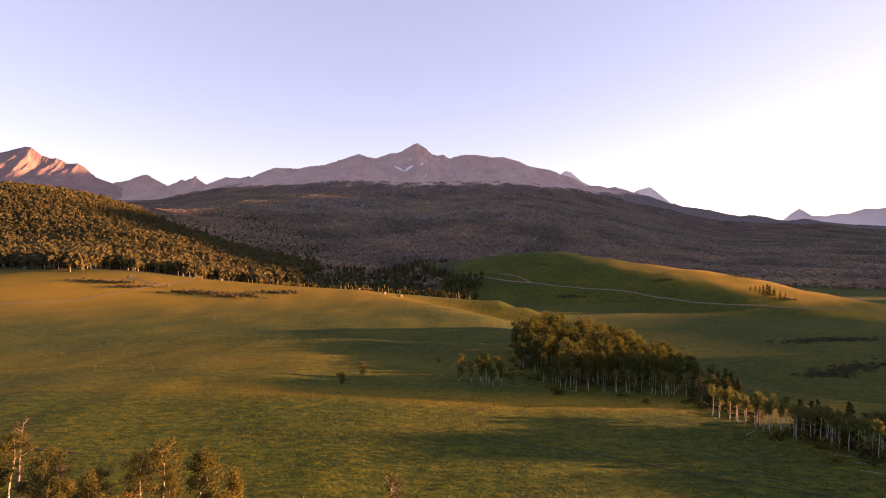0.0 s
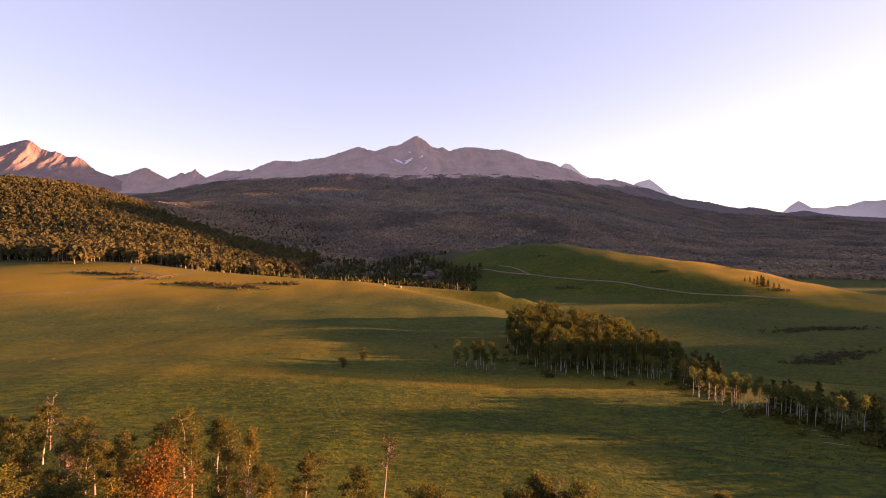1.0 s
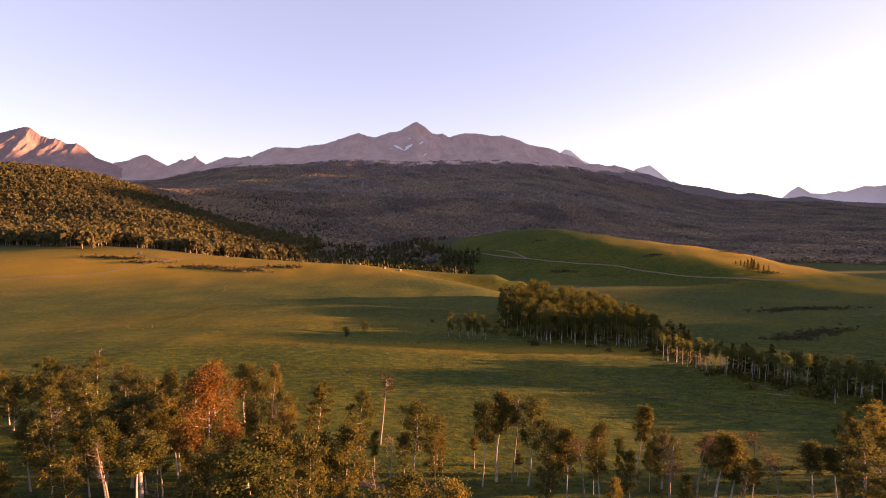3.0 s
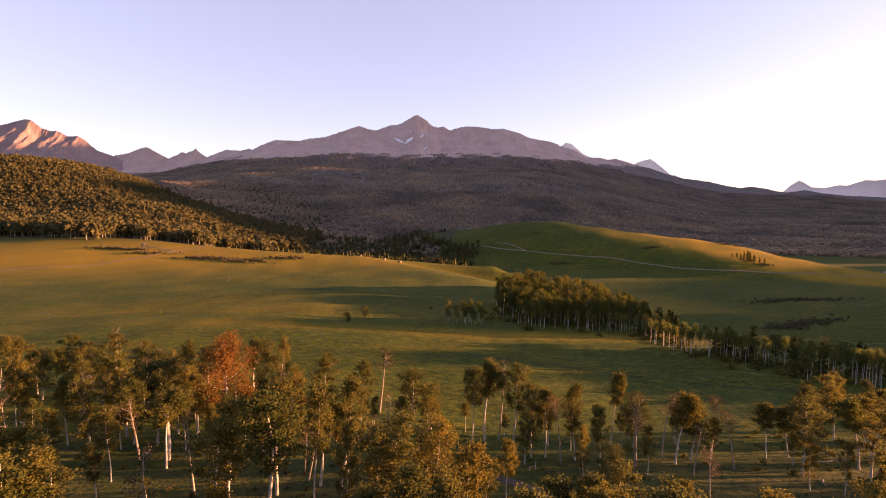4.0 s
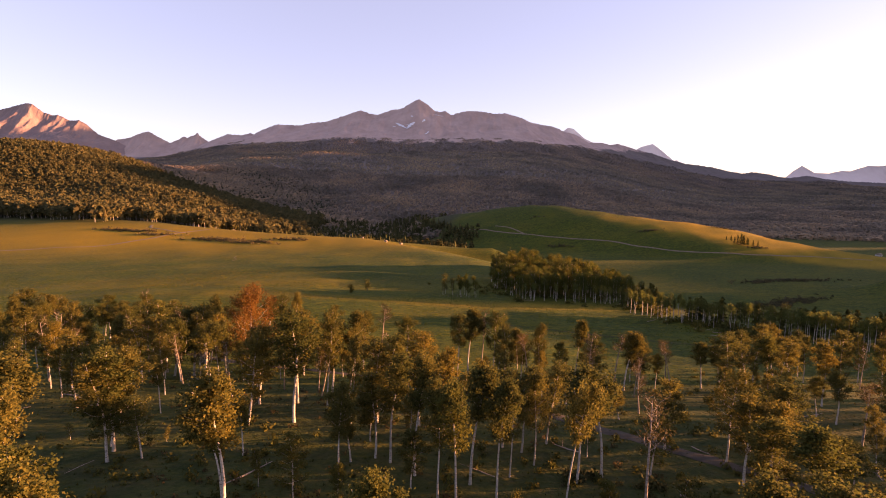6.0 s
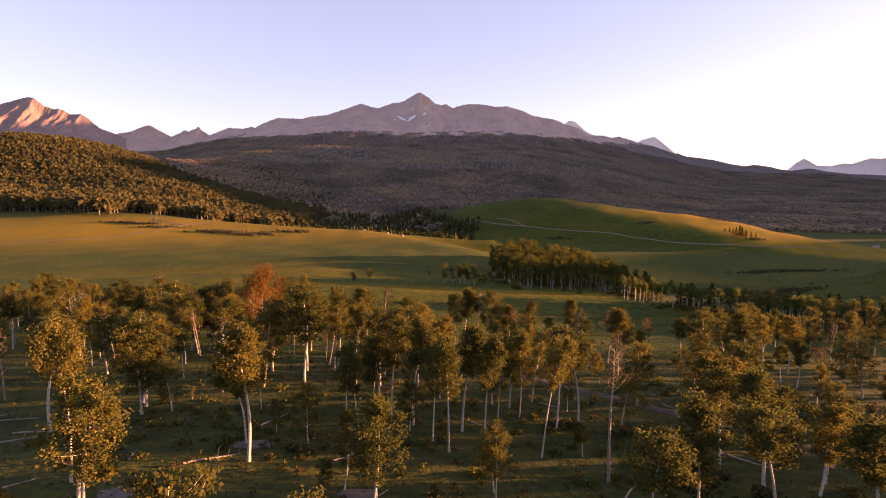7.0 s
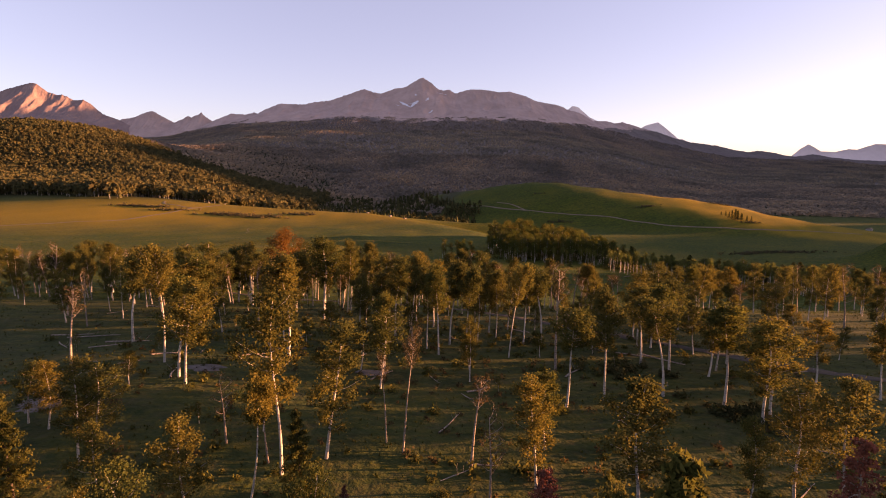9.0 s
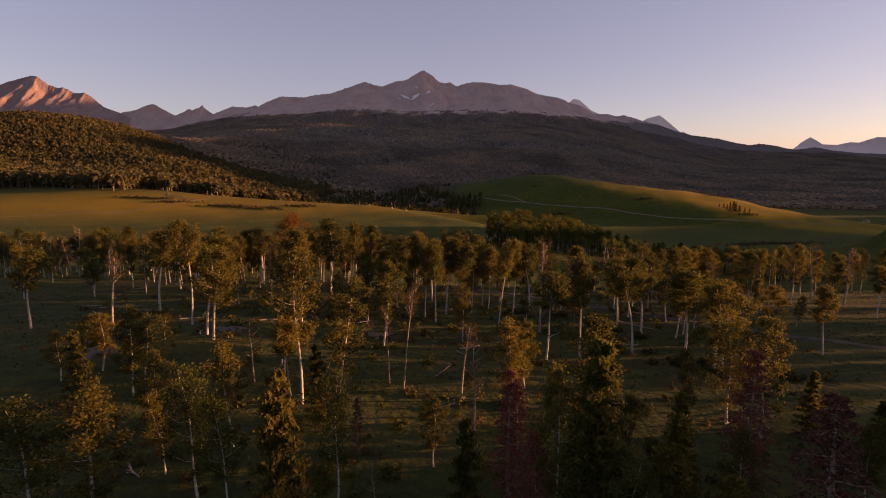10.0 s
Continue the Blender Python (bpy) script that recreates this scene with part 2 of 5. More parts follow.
def land(x, y):
    """Height of the ground."""
    x, y = np.asarray(x, float), np.asarray(y, float)
    meadow = curve(y, (-6000, -200, -90, -30, 0, 25, 55, 100, 170, 230, 330, 480, 640, 800, 1000),
                   (20, 8, 4, 1.6, -0.3, -2.6, -9.2, -14.6, -20.5, -25.5, -29.5, -33, -28, -30, -32))
    meadow = meadow - 0.02 * np.clip(x, -150, 90) * step(-40, 40, y) * (1 - step(150, 300, y))
    meadow = meadow + knoll(x, y, -420, 640, 200, 130, 3) + knoll(x, y, -80, 215, 90, 110, 5) + knoll(x, y, -34, -28, 26, 22, 2.6) + 0.5 * rough(x, y, 60, 3) * step(-40, 120, y)
    a = x / np.maximum(y, 200)
    mid = curve(y, (-6000, 300, 450, 650, 900, 1150, 1500, 2000, 2600, 3000, 3600, 6000),
                (-52, -56, -61, -66, -68, -60, -12, 75, 165, 215, 300, 320))
    east = curve(y, (-6000, 450, 900, 1200, 2000, 3000, 4000, 6000), (-55, -62, -68, -68, -45, -5, 55, 60))
    v = mid + (east - mid) * step(0.12, 0.62, a)
    v = v + knoll(x, y, -900, 2050, 500, 400, 45) + knoll(x, y, -560, 2650, 260, 220, 40)
    v = v - 75 * step(-0.36, -0.52, a) * step(1600, 2800, y)
    v = v + 5.0 * rough(x, y, 420, 5) * step(900, 1500, y)
    h = far_hill(x, y)
    v = 0.5 * (v + h + np.sqrt((v - h) ** 2 + 64.0))
    # Unseen rises on the right, added to shade the meadow and the wood.
    meadow = meadow + knoll(x, y, 245, 110, 50, 75, 11) + knoll(x, y, 215, -25, 45, 60, 8)
    s = x - brow(y)
    z = meadow + (v - meadow) * np.maximum(step(-25, 150, s) * np.maximum(1 - step(560, 700, y), step(140, 260, s)), step(560, 820, y + 0.35 * x + 40))
    z = z + knoll(x, y, -1150, 1330, 520, 400, 170) + knoll(x, y, -560, 1000, 260, 190, 52, -35)
    # Unseen eastern ridge; its top line is shaped to shade hill and slopes.
    top = curve(y, (-6000, 200, 500, 700, 860, 895, 912, 935, 955, 985, 1012, 1060, 1080, 1134, 1230, 1550, 2200, 2700, 3300, 3700, 4200, 6000),
                (0, 0, 250, 285, 285, 276, 262, 262, 270, 268, 240, 240, 292, 318, 346, 480, 540, 605, 635, 650, 860, 960))
    z = z + (top + (5 + 30 * step(1300, 1700, y)) * rough(x, y, 190, 12) * step(200, 500, y) ) * np.exp(-((x - np.minimum(3000 + 1.2 * np.maximum(y - 2500, 0), 4650)) / (340 - 120 * step(3300, 4200, y))) ** 2)
    # Unseen nearer ridge, added so its crest casts shade bands over the meadow.
    crest = np.interp(y, (140, 153, 160, 164, 167, 171, 190, 196, 220, 226, 252, 259, 350, 366, 412, 425),
                      (31, 36, 36, 28, 28, 40.4, 40.4, 20, 20, 45.3, 45.3, 23, 21, 35.5, 35.5, 5))
    crest = crest + 36 * step(-110, -60, y) * (1 - step(-4, 12, y)) + 7 * rough(0 * x, y, 60, 33) * (1 - step(120, 150, y)) + 1.3 * rough(0 * x, y, 13, 34)
    z = z + (crest - z) * np.exp(-((x - 530) / 75) ** 2) * step(-210, -100, y) * (1 - step(412, 440, y))
    z = z + 0.12 * rough(x, y, 7, 8) * (1 - step(150, 400, np.hypot(x, y)))
    return z



# ---- building helpers ----
def mesh_from(name, verts, faces, mats=(), which=None, smooth=False):
    """A mesh out of arrays; faces all of one size, or a list of arrays."""
    me = bpy.data.meshes.new(name)
    groups = faces if isinstance(faces, list) else [faces]
    groups = [np.asarray(f, int) for f in groups if len(f)]
    sizes = np.concatenate([np.full(len(f), f.shape[1]) for f in groups])
    flat = np.concatenate([f.ravel() for f in groups])
    me.vertices.add(len(verts))
    me.vertices.foreach_set("co", np.asarray(verts, np.float32).ravel())
    me.loops.add(len(flat))
    me.loops.foreach_set("vertex_index", flat.astype(np.int32))
    me.polygons.add(len(sizes))
    starts = np.concatenate([[0], np.cumsum(sizes)[:-1]])
    me.polygons.foreach_set("loop_start", starts.astype(np.int32))
    me.polygons.foreach_set("loop_total", sizes.astype(np.int32))
    if smooth:
        me.polygons.foreach_set("use_smooth", np.ones(len(sizes), bool))
    for k in mats:
        me.materials.append(k)
    if which is not None:
        me.polygons.foreach_set("material_index", np.asarray(which, np.int32))
    me.update(calc_edges=True)
    me.validate()
    return me


def spread(per_axis, reach, soft):
    """Steps from -1 side to the other, close together near zero."""
    u = np.linspace(-1, 1, per_axis)
    k = math.asinh(reach / soft)
    return soft * np.sinh(k * u)


def sheet(name, xs, ys, height, mat, cover=None):
    gx, gy = np.meshgrid(xs, ys)
    z = height(gx, gy)
    nx, ny = len(xs), len(ys)
    i = np.arange(nx * ny).reshape(ny, nx)
    q = np.stack([i[:-1, :-1], i[:-1, 1:], i[1:, 1:], i[1:, :-1]], -1).reshape(-1, 4)
    me = mesh_from(name, np.stack([gx, gy, z], -1).reshape(-1, 3), q, (mat,), smooth=True)
    if cover is not None:
        a = me.attributes.new("cover", "FLOAT", "POINT")
        a.data.foreach_set("value", cover(gx, gy, z).ravel().astype(np.float32))
    return new(name, me)


def tube(path, radii, sides=7):
    """Vertices and quads of a tapering round limb along a path."""
    path = np.asarray(path, float)
    n = len(path)
    d = np.gradient(path, axis=0)
    d /= np.linalg.norm(d, axis=1)[:, None] + 1e-9
    ref = np.where(np.abs(d[:, 2:3]) > 0.9, np.array([[1.0, 0, 0]]), np.array([[0, 0, 1.0]]))
    u = np.cross(d, ref)
    u /= np.linalg.norm(u, axis=1)[:, None] + 1e-9
    w = np.cross(d, u)
    a = np.arange(sides) * math.tau / sides
    v = path[:, None] + np.asarray(radii)[:, None, None] * (np.cos(a)[None, :, None] * u[:, None] + np.sin(a)[None, :, None] * w[:, None])
    k = np.arange(n * sides).reshape(n, sides)
    q = np.stack([k[:-1], np.roll(k[:-1], -1, 1), np.roll(k[1:], -1, 1), k[1:]], -1).reshape(-1, 4)
    return v.reshape(-1, 3), q


def joined(pieces):
    vs, fs, o = [], [], 0
    for v, f in pieces:
        vs.append(v)
        fs.append(f + o)
        o += len(v)
    return np.concatenate(vs), np.concatenate(fs)


def leaves(r, centres, size, long=1.5, droop=0.0):
    """Pointed leaf sprays, one small kite at each centre, turned every way."""
    n = len(centres)
    d = r.normal(size=(n, 3))
    d[:, 2] -= droop
    d /= np.linalg.norm(d, axis=1)[:, None]
    e = np.cross(d, r.normal(size=(n, 3)))
    e /= np.linalg.norm(e, axis=1)[:, None] + 1e-9
    s = size * r.uniform(0.6, 1.35, (n, 1))
    up = np.cross(d, e) * s * 0.25
    v = np.stack([centres - d * s * long / 2, centres + e * s * 0.5 + up, centres + d * s * long / 2, centres - e * s * 0.5 + up], 1)
    return v.reshape(-1, 3), np.arange(4 * n).reshape(n, 4)


def part(name, me, parent, label=""):
    ob = new(name, me)
    ob.parent = parent
    if label:
        ob["label"] = label
    return ob


# ---- ground ----
def on_far_hill(x, y):
    return far_hill(x, y) + 60 - 0.1 * np.maximum(np.asarray(y) - 1000, 0)


def wooded(x, y):
    """1 where the floor of the woods lies."""
    hill = step(-8, 6, knoll(x, y, -1150, 1330, 520, 400, 170) + knoll(x, y, -560, 1000, 260, 190, 52, -35) - 12)
    far = step(1050, 1200, y + 0.1 * x + 0.25 * np.maximum(x - 350, 0)) * (1 - step(4, 14, on_far_hill(x, y)))
    gully = step(0, 40, 45 - np.abs(x + 60 - (y - 760) * 0.3)) * step(680, 720, y)
    # Near floor: its darker tone also carries the shade of the aspens.
    near = 0.6 * (1 - step(18, 66, y + 9 * rough(x, y, 40, 4)))
    return np.clip(np.maximum(np.maximum(hill, far), np.maximum(gully, near)), 0, 1)


xs = spread(300, 4700, 55)
ys = spread(380, 4700, 60) + 10
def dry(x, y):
    """1 for gold grass: straw on the sunny slope under the wood and some bare rises, painted sunlight on the ridge of
    the far hill.
    """
    # The long narrow last knoll paints a sunlit streak across the meadow.
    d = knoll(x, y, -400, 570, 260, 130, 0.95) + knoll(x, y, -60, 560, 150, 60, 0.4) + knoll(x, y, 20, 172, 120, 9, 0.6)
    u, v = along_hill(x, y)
    # Sunlight painted as gold along the far hill's shoulder.
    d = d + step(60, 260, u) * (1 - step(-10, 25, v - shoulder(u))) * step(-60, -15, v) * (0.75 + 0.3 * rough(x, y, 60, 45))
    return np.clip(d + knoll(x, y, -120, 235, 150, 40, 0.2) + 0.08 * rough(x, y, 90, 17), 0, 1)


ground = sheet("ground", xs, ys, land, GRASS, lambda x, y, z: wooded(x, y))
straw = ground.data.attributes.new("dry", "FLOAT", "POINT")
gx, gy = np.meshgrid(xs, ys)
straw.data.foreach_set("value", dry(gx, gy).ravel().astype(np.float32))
# Mask of the far floor that gets the haze-paled colour.
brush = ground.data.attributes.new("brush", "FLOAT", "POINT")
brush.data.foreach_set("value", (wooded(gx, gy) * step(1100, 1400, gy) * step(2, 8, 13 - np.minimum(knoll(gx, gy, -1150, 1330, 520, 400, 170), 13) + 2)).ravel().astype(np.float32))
tagged(ground, "rolling green and straw-coloured mountain meadow grass", "ground", kind="structure")


# ---- mountains ----
def crest_line(marks):
    return lambda x: np.interp(x, [m[0] for m in marks], [m[1] for m in marks])


def ridged(x, y, sx, sy, seed):
    """Sharp ribs and gullies, about 0 to 1."""
    f = noise.ridged_multi_fractal
    flat = [f(Vector((a / sx, b / sy, seed * 1.7)), 1.0, 2.1, 7, 0.95, 1.5) for a, b in zip(np.ravel(x), np.ravel(y))]
    return np.clip(np.array(flat).reshape(np.shape(x)) / 1.7, 0, 1.2)


def mountain(name, marks, y0, depth, foot, seed, label, mat=None, jag=10.0, treeline=300.0, steps=(620, 150), power=1.35, back=300, relief=0.2, ribs=0.08, rise=None):
    """A range: a crest at y0 that falls towards the viewer over depth metres, in ribbed cliffs, then screes and wooded spurs."""
    line = crest_line(marks)

    def height(x, y):
        d = np.clip((y0 - y) / depth, 0, 1)
        near = sum(line(x + k) for k in np.linspace(-90, 90, 7)) / 7
        soft = sum(line(x + k) for k in np.linspace(-420, 420, 17)) / 17
        c = line(x) + (near - line(x)) * step(0.01, 0.12, d)
        c = c + (soft - c) * step(0.1, 0.6, d)
        c = c + (1 - step(0.0, 0.06, d)) * jag * (0.5 * rough(x, y * 0 + y0, 70, seed) + 0.8 * rough(x, 0 * y, 24, seed + 1))
        w = 0.5 * (1 - d) ** (2.2 * power) + 0.5 * (1 - d) ** (0.85 * power)
        spur = ridged(x + 60 * rough(x, y, 500, seed + 2), y, 700, 700, seed)
        spur = 0.8 * spur + 0.2 * ridged(x, y, 230, 330, seed + 5)
        base = land(x, np.minimum(y, y0)) - 30
        h = np.maximum(c - (land(x, 0 * y + y0) - 30), 0)
        z = base + h * w
        z = z - h * relief * (1 - spur) * np.sin(np.pi * np.clip(d, 0, 1) ** 0.6)
        cut = ridged(x + 45 * rough(x, y, 300, seed + 6), y, 190, 1500, seed + 7) + 0.5 * ridged(x, y, 70, 500, seed + 8)
        z = z - h * ribs * (1.2 - cut) * step(0.0, 0.05, d) * (1 - step(0.22, 0.5, d))
        if rise:
            z = z + rise(x, y)
        b = np.clip((y - y0) / back, 0, 1)
        return z * (1 - b) + (foot - 200) * b

    x0, x1 = marks[0][0], marks[-1][0]
    xs = np.linspace(x0, x1, steps[0])
    ys = y0 - depth * np.linspace(1, 0, steps[1]) ** 1.5
    ys = np.concatenate([ys, [y0 + back * 0.4, y0 + back]])
    ob = sheet(name, xs, ys, height, mat or ROCK,
               lambda x, y, z: np.clip(0.5 + (treeline - z + 30 * rough(x, y, 260, seed + 9)) / 120, 0, 1))
    return tagged(ob, label, "mountain", kind="structure"), height


MAIN = [(-2280, 230), (-2147, 340), (-2039, 399), (-1951, 438), (-1805, 492), (-1683, 483), (-1610, 502), (-1581, 493), (-1513, 527), (-1390, 576),
        (-1171, 568), (-1097, 587), (-951, 603), (-828, 642), (-657, 697), (-583, 672), (-510, 658), (-387, 703), (-298, 713), (-230, 757), (-151, 796)]
MAIN += [(-67, 743), (-18, 699), (31, 685), (75, 695), (130, 661), (204, 681), (277, 696), (376, 691), (450, 682), (525, 672), (599, 677), (673, 658),
         (748, 634), (822, 600), (897, 585), (1021, 566), (1096, 532), (1130, 520), (1210, 500), (1271, 465), (1336, 429), (1446, 429), (1521, 410)]
MAIN += [(1581, 420), (1646, 405), (1736, 376), (1897, 337), (2074, 278), (2200, 248), (2402, 224), (2478, 209), (2604, 179), (2706, 165), (2806, 175),
         (2908, 165), (3086, 125), (3366, 81), (3500, 60)]
main_range, main_height = mountain("mountain_range", MAIN, 4560, 1650, 215, 13, "bare rock mountain range toned mauve for haze, with dark wooded foot", relief=0.15, treeline=345, jag=4,
                                   steps=(760, 190), rise=lambda x, y: knoll(x, y, -620, 3480, 330, 260, 55) + knoll(x, y, 150, 3600, 500, 200, 25))
WEST = [(-5120, 500), (-4220, 560), (-3965, 593), (-3680, 684), (-3585, 709), (-3466, 738), (-3419, 733), (-3326, 662), (-3256, 639), (-3208, 644), (-3115, 596),
        (-3034, 601), (-2973, 563), (-2880, 482), (-2738, 430), (-2502, 301), (-2420, 200)]
west_massif, west_height = mountain("mountain_massif", WEST, 4500, 1300, 150, 23, "sunlit pink and grey rock massif", SUN_TONED_ROCK, steps=(420, 140), treeline=200, jag=4, relief=0.3)
GAP = [(-2980, 350), (-2860, 416), (-2796, 450), (-2688, 465), (-2590, 505), (-2516, 520), (-2443, 476), (-2336, 422), (-2272, 447), (-2213, 477), (-2183, 467),
       (-2114, 490), (-2102, 507), (-2089, 507), (-2080, 487), (-2002, 433), (-1732, 320)]
gap_peaks, gap_height = mountain("mountain_peaks", GAP, 4620, 700, 180, 31, "distant blue-grey mountain peaks", steps=(300, 80), jag=3, treeline=100)
EASTP = [(1060, 480), (1104, 511), (1181, 573), (1232, 563), (1336, 476), (1594, 360), (1800, 376), (1841, 402), (1954, 432), (2006, 397), (2085, 336), (2137, 295),
         (2164, 280), (2174, 290), (2200, 275), (2424, 200)]
east_peak, east_height = mountain("mountain_peak", EASTP, 4700, 500, 160, 37, "pale hazy distant mountain peak", HAZED_ROCK, steps=(300, 80), jag=2, treeline=60)
FARP = [(3000, 70), (3116, 108), (3194, 128), (3271, 196), (3344, 240), (3402, 212), (3466, 176), (3598, 171), (3718, 197), (3797, 192), (3875, 218), (3953, 241),
        (4059, 239), (4154, 250), (4428, 261), (4782, 262)]
far_peaks, far_height = mountain("mountain_skyline", FARP, 4720, 400, 60, 41, "pale hazy mountains on the skyline", HAZED_ROCK, steps=(300, 70), jag=2, treeline=0)
LOW = [(2476, 60), (2648, 96), (2910, 111), (2981, 125), (3101, 140), (3269, 112), (3461, 93), (3789, 80), (4136, 71), (4676, 60)]
low_ridge, low_height = mountain("wooded_ridge", LOW, 4300, 1200, 10, 43, "long low wooded ridge", steps=(260, 60), jag=3, treeline=400)


def shade_ridge_height(x, y):
    """An unseen high ridge in the east, added to keep the sun off the range."""
    top = (900 * step(3050, 3250, y) + 430 * step(3950, 4250, y) + 30 * rough(x, y, 260, 51)) * (1 - step(6000, 6300, y))
    return -200 + (top + 200) * np.exp(-((x - 5100) / 260) ** 2)


shade_ridge = sheet("mountain_ridge", np.linspace(4500, 5700, 50), np.linspace(3000, 6350, 120), shade_ridge_height, ROCK, lambda x, y, z: np.clip((500 - z) / 200, 0, 1))
tagged(shade_ridge, "unseen high ridge in the east, added to shade the range", "mountain", kind="structure")


# ---- woods on the slopes: far too many trees to count ----
def blob_tree(r, sprays=40):
    """A small aspen one metre high: a full uneven crown of leaf sprays."""
    u = r.uniform(0, 1, sprays) ** 0.9
    rad = 0.2 * np.sin(np.pi * (0.14 + 0.8 * u)) ** 0.7 * r.uniform(0.45, 1.1, sprays)
    a = r.uniform(0, math.tau, sprays)
    c = np.stack([rad * np.cos(a), rad * np.sin(a), 0.26 + 0.7 * u], -1)
    v, q = leaves(r, c, 0.17 * (40 / sprays) ** 0.4, 1.5, 0.8)
    return v, q


def far_blob(r):
    return blob_tree(r, 11)


def far_cone(r):
    return cone_tree(r, 4)


def stem_tree(r):
    """The bare pale stem of such an aspen."""
    p = np.stack([np.linspace(0, r.uniform(-0.03, 0.03), 3), np.linspace(0, r.uniform(-0.03, 0.03), 3), np.linspace(0, 0.6, 3)], -1)
    return tube(p, np.array([0.014, 0.012, 0.008]), 4)


def cone_tree(r, sides=5):
    """A small spruce one metre high: three ragged skirts."""
    vs, qs, o = [], [], 0
    for z0, z1, rad in ((0.06, 0.5, 0.2), (0.32, 0.76, 0.145), (0.6, 1.0, 0.09)):
        a = np.arange(sides) * math.tau / sides + r.uniform(0, 1)
        low = np.stack([rad * np.cos(a), rad * np.sin(a), z0 + 0 * a], -1) * r.uniform(0.75, 1.2, (sides, 1))
        top = np.stack([0.02 * np.cos(a), 0.02 * np.sin(a), z1 + 0 * a], -1)
        k = np.arange(sides)
        vs.append(np.concatenate([low, top]))
        qs.append(np.stack([k, (k + 1) % sides, (k + 1) % sides + sides, k + sides], -1) + o)
        o += 2 * sides
    return np.concatenate(vs), np.concatenate(qs)


def woods(name, places, heights, makers, mat, label, seed, wide=(0.8, 1.25), sink=0.3, ground_at=None):
    r = np.random.RandomState(seed)
    kinds = [makers[i % len(makers)](np.random.RandomState(seed + i)) for i in range(10)]
    vs, fs, o = [], [], 0
    pick = r.randint(0, len(kinds), len(places))
    for k, (v, q) in enumerate(kinds):
        p, h = places[pick == k], heights[pick == k]
        if not len(p):
            continue
        n = len(p)
        a = r.uniform(0, math.tau, n)
        w = h * r.uniform(*wide, n)
        c, s = np.cos(a)[:, None], np.sin(a)[:, None]
        x = p[:, :1] + w[:, None] * (v[None, :, 0] * c - v[None, :, 1] * s)
        y = p[:, 1:2] + w[:, None] * (v[None, :, 0] * s + v[None, :, 1] * c)
        z = (ground_at or land)(p[:, 0], p[:, 1])[:, None] - sink + h[:, None] * v[None, :, 2]
        vs.append(np.stack([x, y, z], -1).reshape(-1, 3))
        fs.append((q[None] + (np.arange(n) * len(v))[:, None, None] + o).reshape(-1, 4))
        o += n * len(v)
    me = mesh_from(name, np.concatenate(vs), np.concatenate(fs), (mat,))
    return tagged(new(name, me), label, "trees", kind="stuff")


def scattered(r, x0, x1, y0, y1, gap, keep):
    gx, gy = np.meshgrid(np.arange(x0, x1, gap), np.arange(y0, y1, gap))
    p = np.stack([gx.ravel(), gy.ravel()], -1) + r.uniform(-0.48, 0.48, (gx.size, 2)) * gap
    return p[keep(p[:, 0], p[:, 1])]


def in_sight(x, y, edge=0.93):
    return np.abs(x) < edge * (y + 120)


def on_hill(x, y):
    return knoll(x, y, -1150, 1330, 520, 400, 170) + knoll(x, y, -560, 1000, 260, 190, 52, -35) + 3.5 * rough(x, y, 70, 14)


R = np.random.RandomState(5)
hill = scattered(R, -1500, -120, 600, 1500, 7.0, lambda x, y: (on_hill(x, y) > 13) & in_sight(x, y, 0.9) & (y + 0.45 * x < 1050) & (rough(x, y, 38, 62) > -1.0))
hill_tall = R.uniform(13, 21, len(hill)) + 3.0 * rough(hill[:, 0], hill[:, 1], 45, 61) + 3 * (1 - step(13, 26, on_hill(hill[:, 0], hill[:, 1])))
woods("aspen_wood", hill, hill_tall, [lambda r: blob_tree(r, 30)] * 6 + [cone_tree], HILL_LEAF, "aspen and spruce wood covering a sunlit hillside", 50, (0.85, 1.3))
rim = on_hill(hill[:, 0], hill[:, 1]) < 24
woods("aspen_stems", hill[rim], hill_tall[rim], [stem_tree], BARK, "pale bare stems along the lower edge of the wood", 55, (0.9, 1.1))

# low woods in the valley and on the long slopes below the range
valley = scattered(R, -420, 420, 690, 1150, 8.5, lambda x, y: (x - brow(y) > -60) & (x < 60 + (y - 760) * 0.25 - 8 * rough(x, y, 60, 2))
                   & (land(x, y) < -48 + 0.02 * (y - 700)) & (rough(x, y, 110, 6) > -0.45))
woods("spruce_wood", valley, R.uniform(9, 16, len(valley)), [cone_tree, cone_tree, blob_tree], NEEDLE, "dark spruces along the shaded valley floor", 60)
slope = scattered(R, -2600, 3200, 900, 2000, 10.5, lambda x, y: in_sight(x, y) & (((on_hill(x, y) <= 13) & (y + 0.5 * x > 800) & (land(x, y) > -64)) | (y + 0.1 * x + 0.25 * np.maximum(x - 350, 0) > 1120)) & ((on_hill(x, y) <= 13) | (y + 0.45 * x >= 1050)) & (on_far_hill(x, y) < 5))
woods("mixed_wood", slope, R.uniform(5, 9.5, len(slope)), [far_cone, far_blob], HAZED_NEEDLE, "dark mixed wood on the long slope below the mountains, paled for haze", 70, (2.6, 3.4))
upper = scattered(R, -3000, 3600, 2000, 3250, 16.5, lambda x, y: in_sight(x, y))


def slope_level(x, y):
    """The uppermost surface at the foot of the range."""
    z = np.maximum(land(x, y), main_height(x, y))
    return np.where(x > 2500, np.maximum(z, low_height(x, y)), z)


woods("mountain_wood", upper, R.uniform(5, 9, len(upper)), [far_cone, far_blob], HAZED_NEEDLE, "distant dark wood under the bare peaks, paled for haze", 80, (2.8, 3.7), ground_at=slope_level)
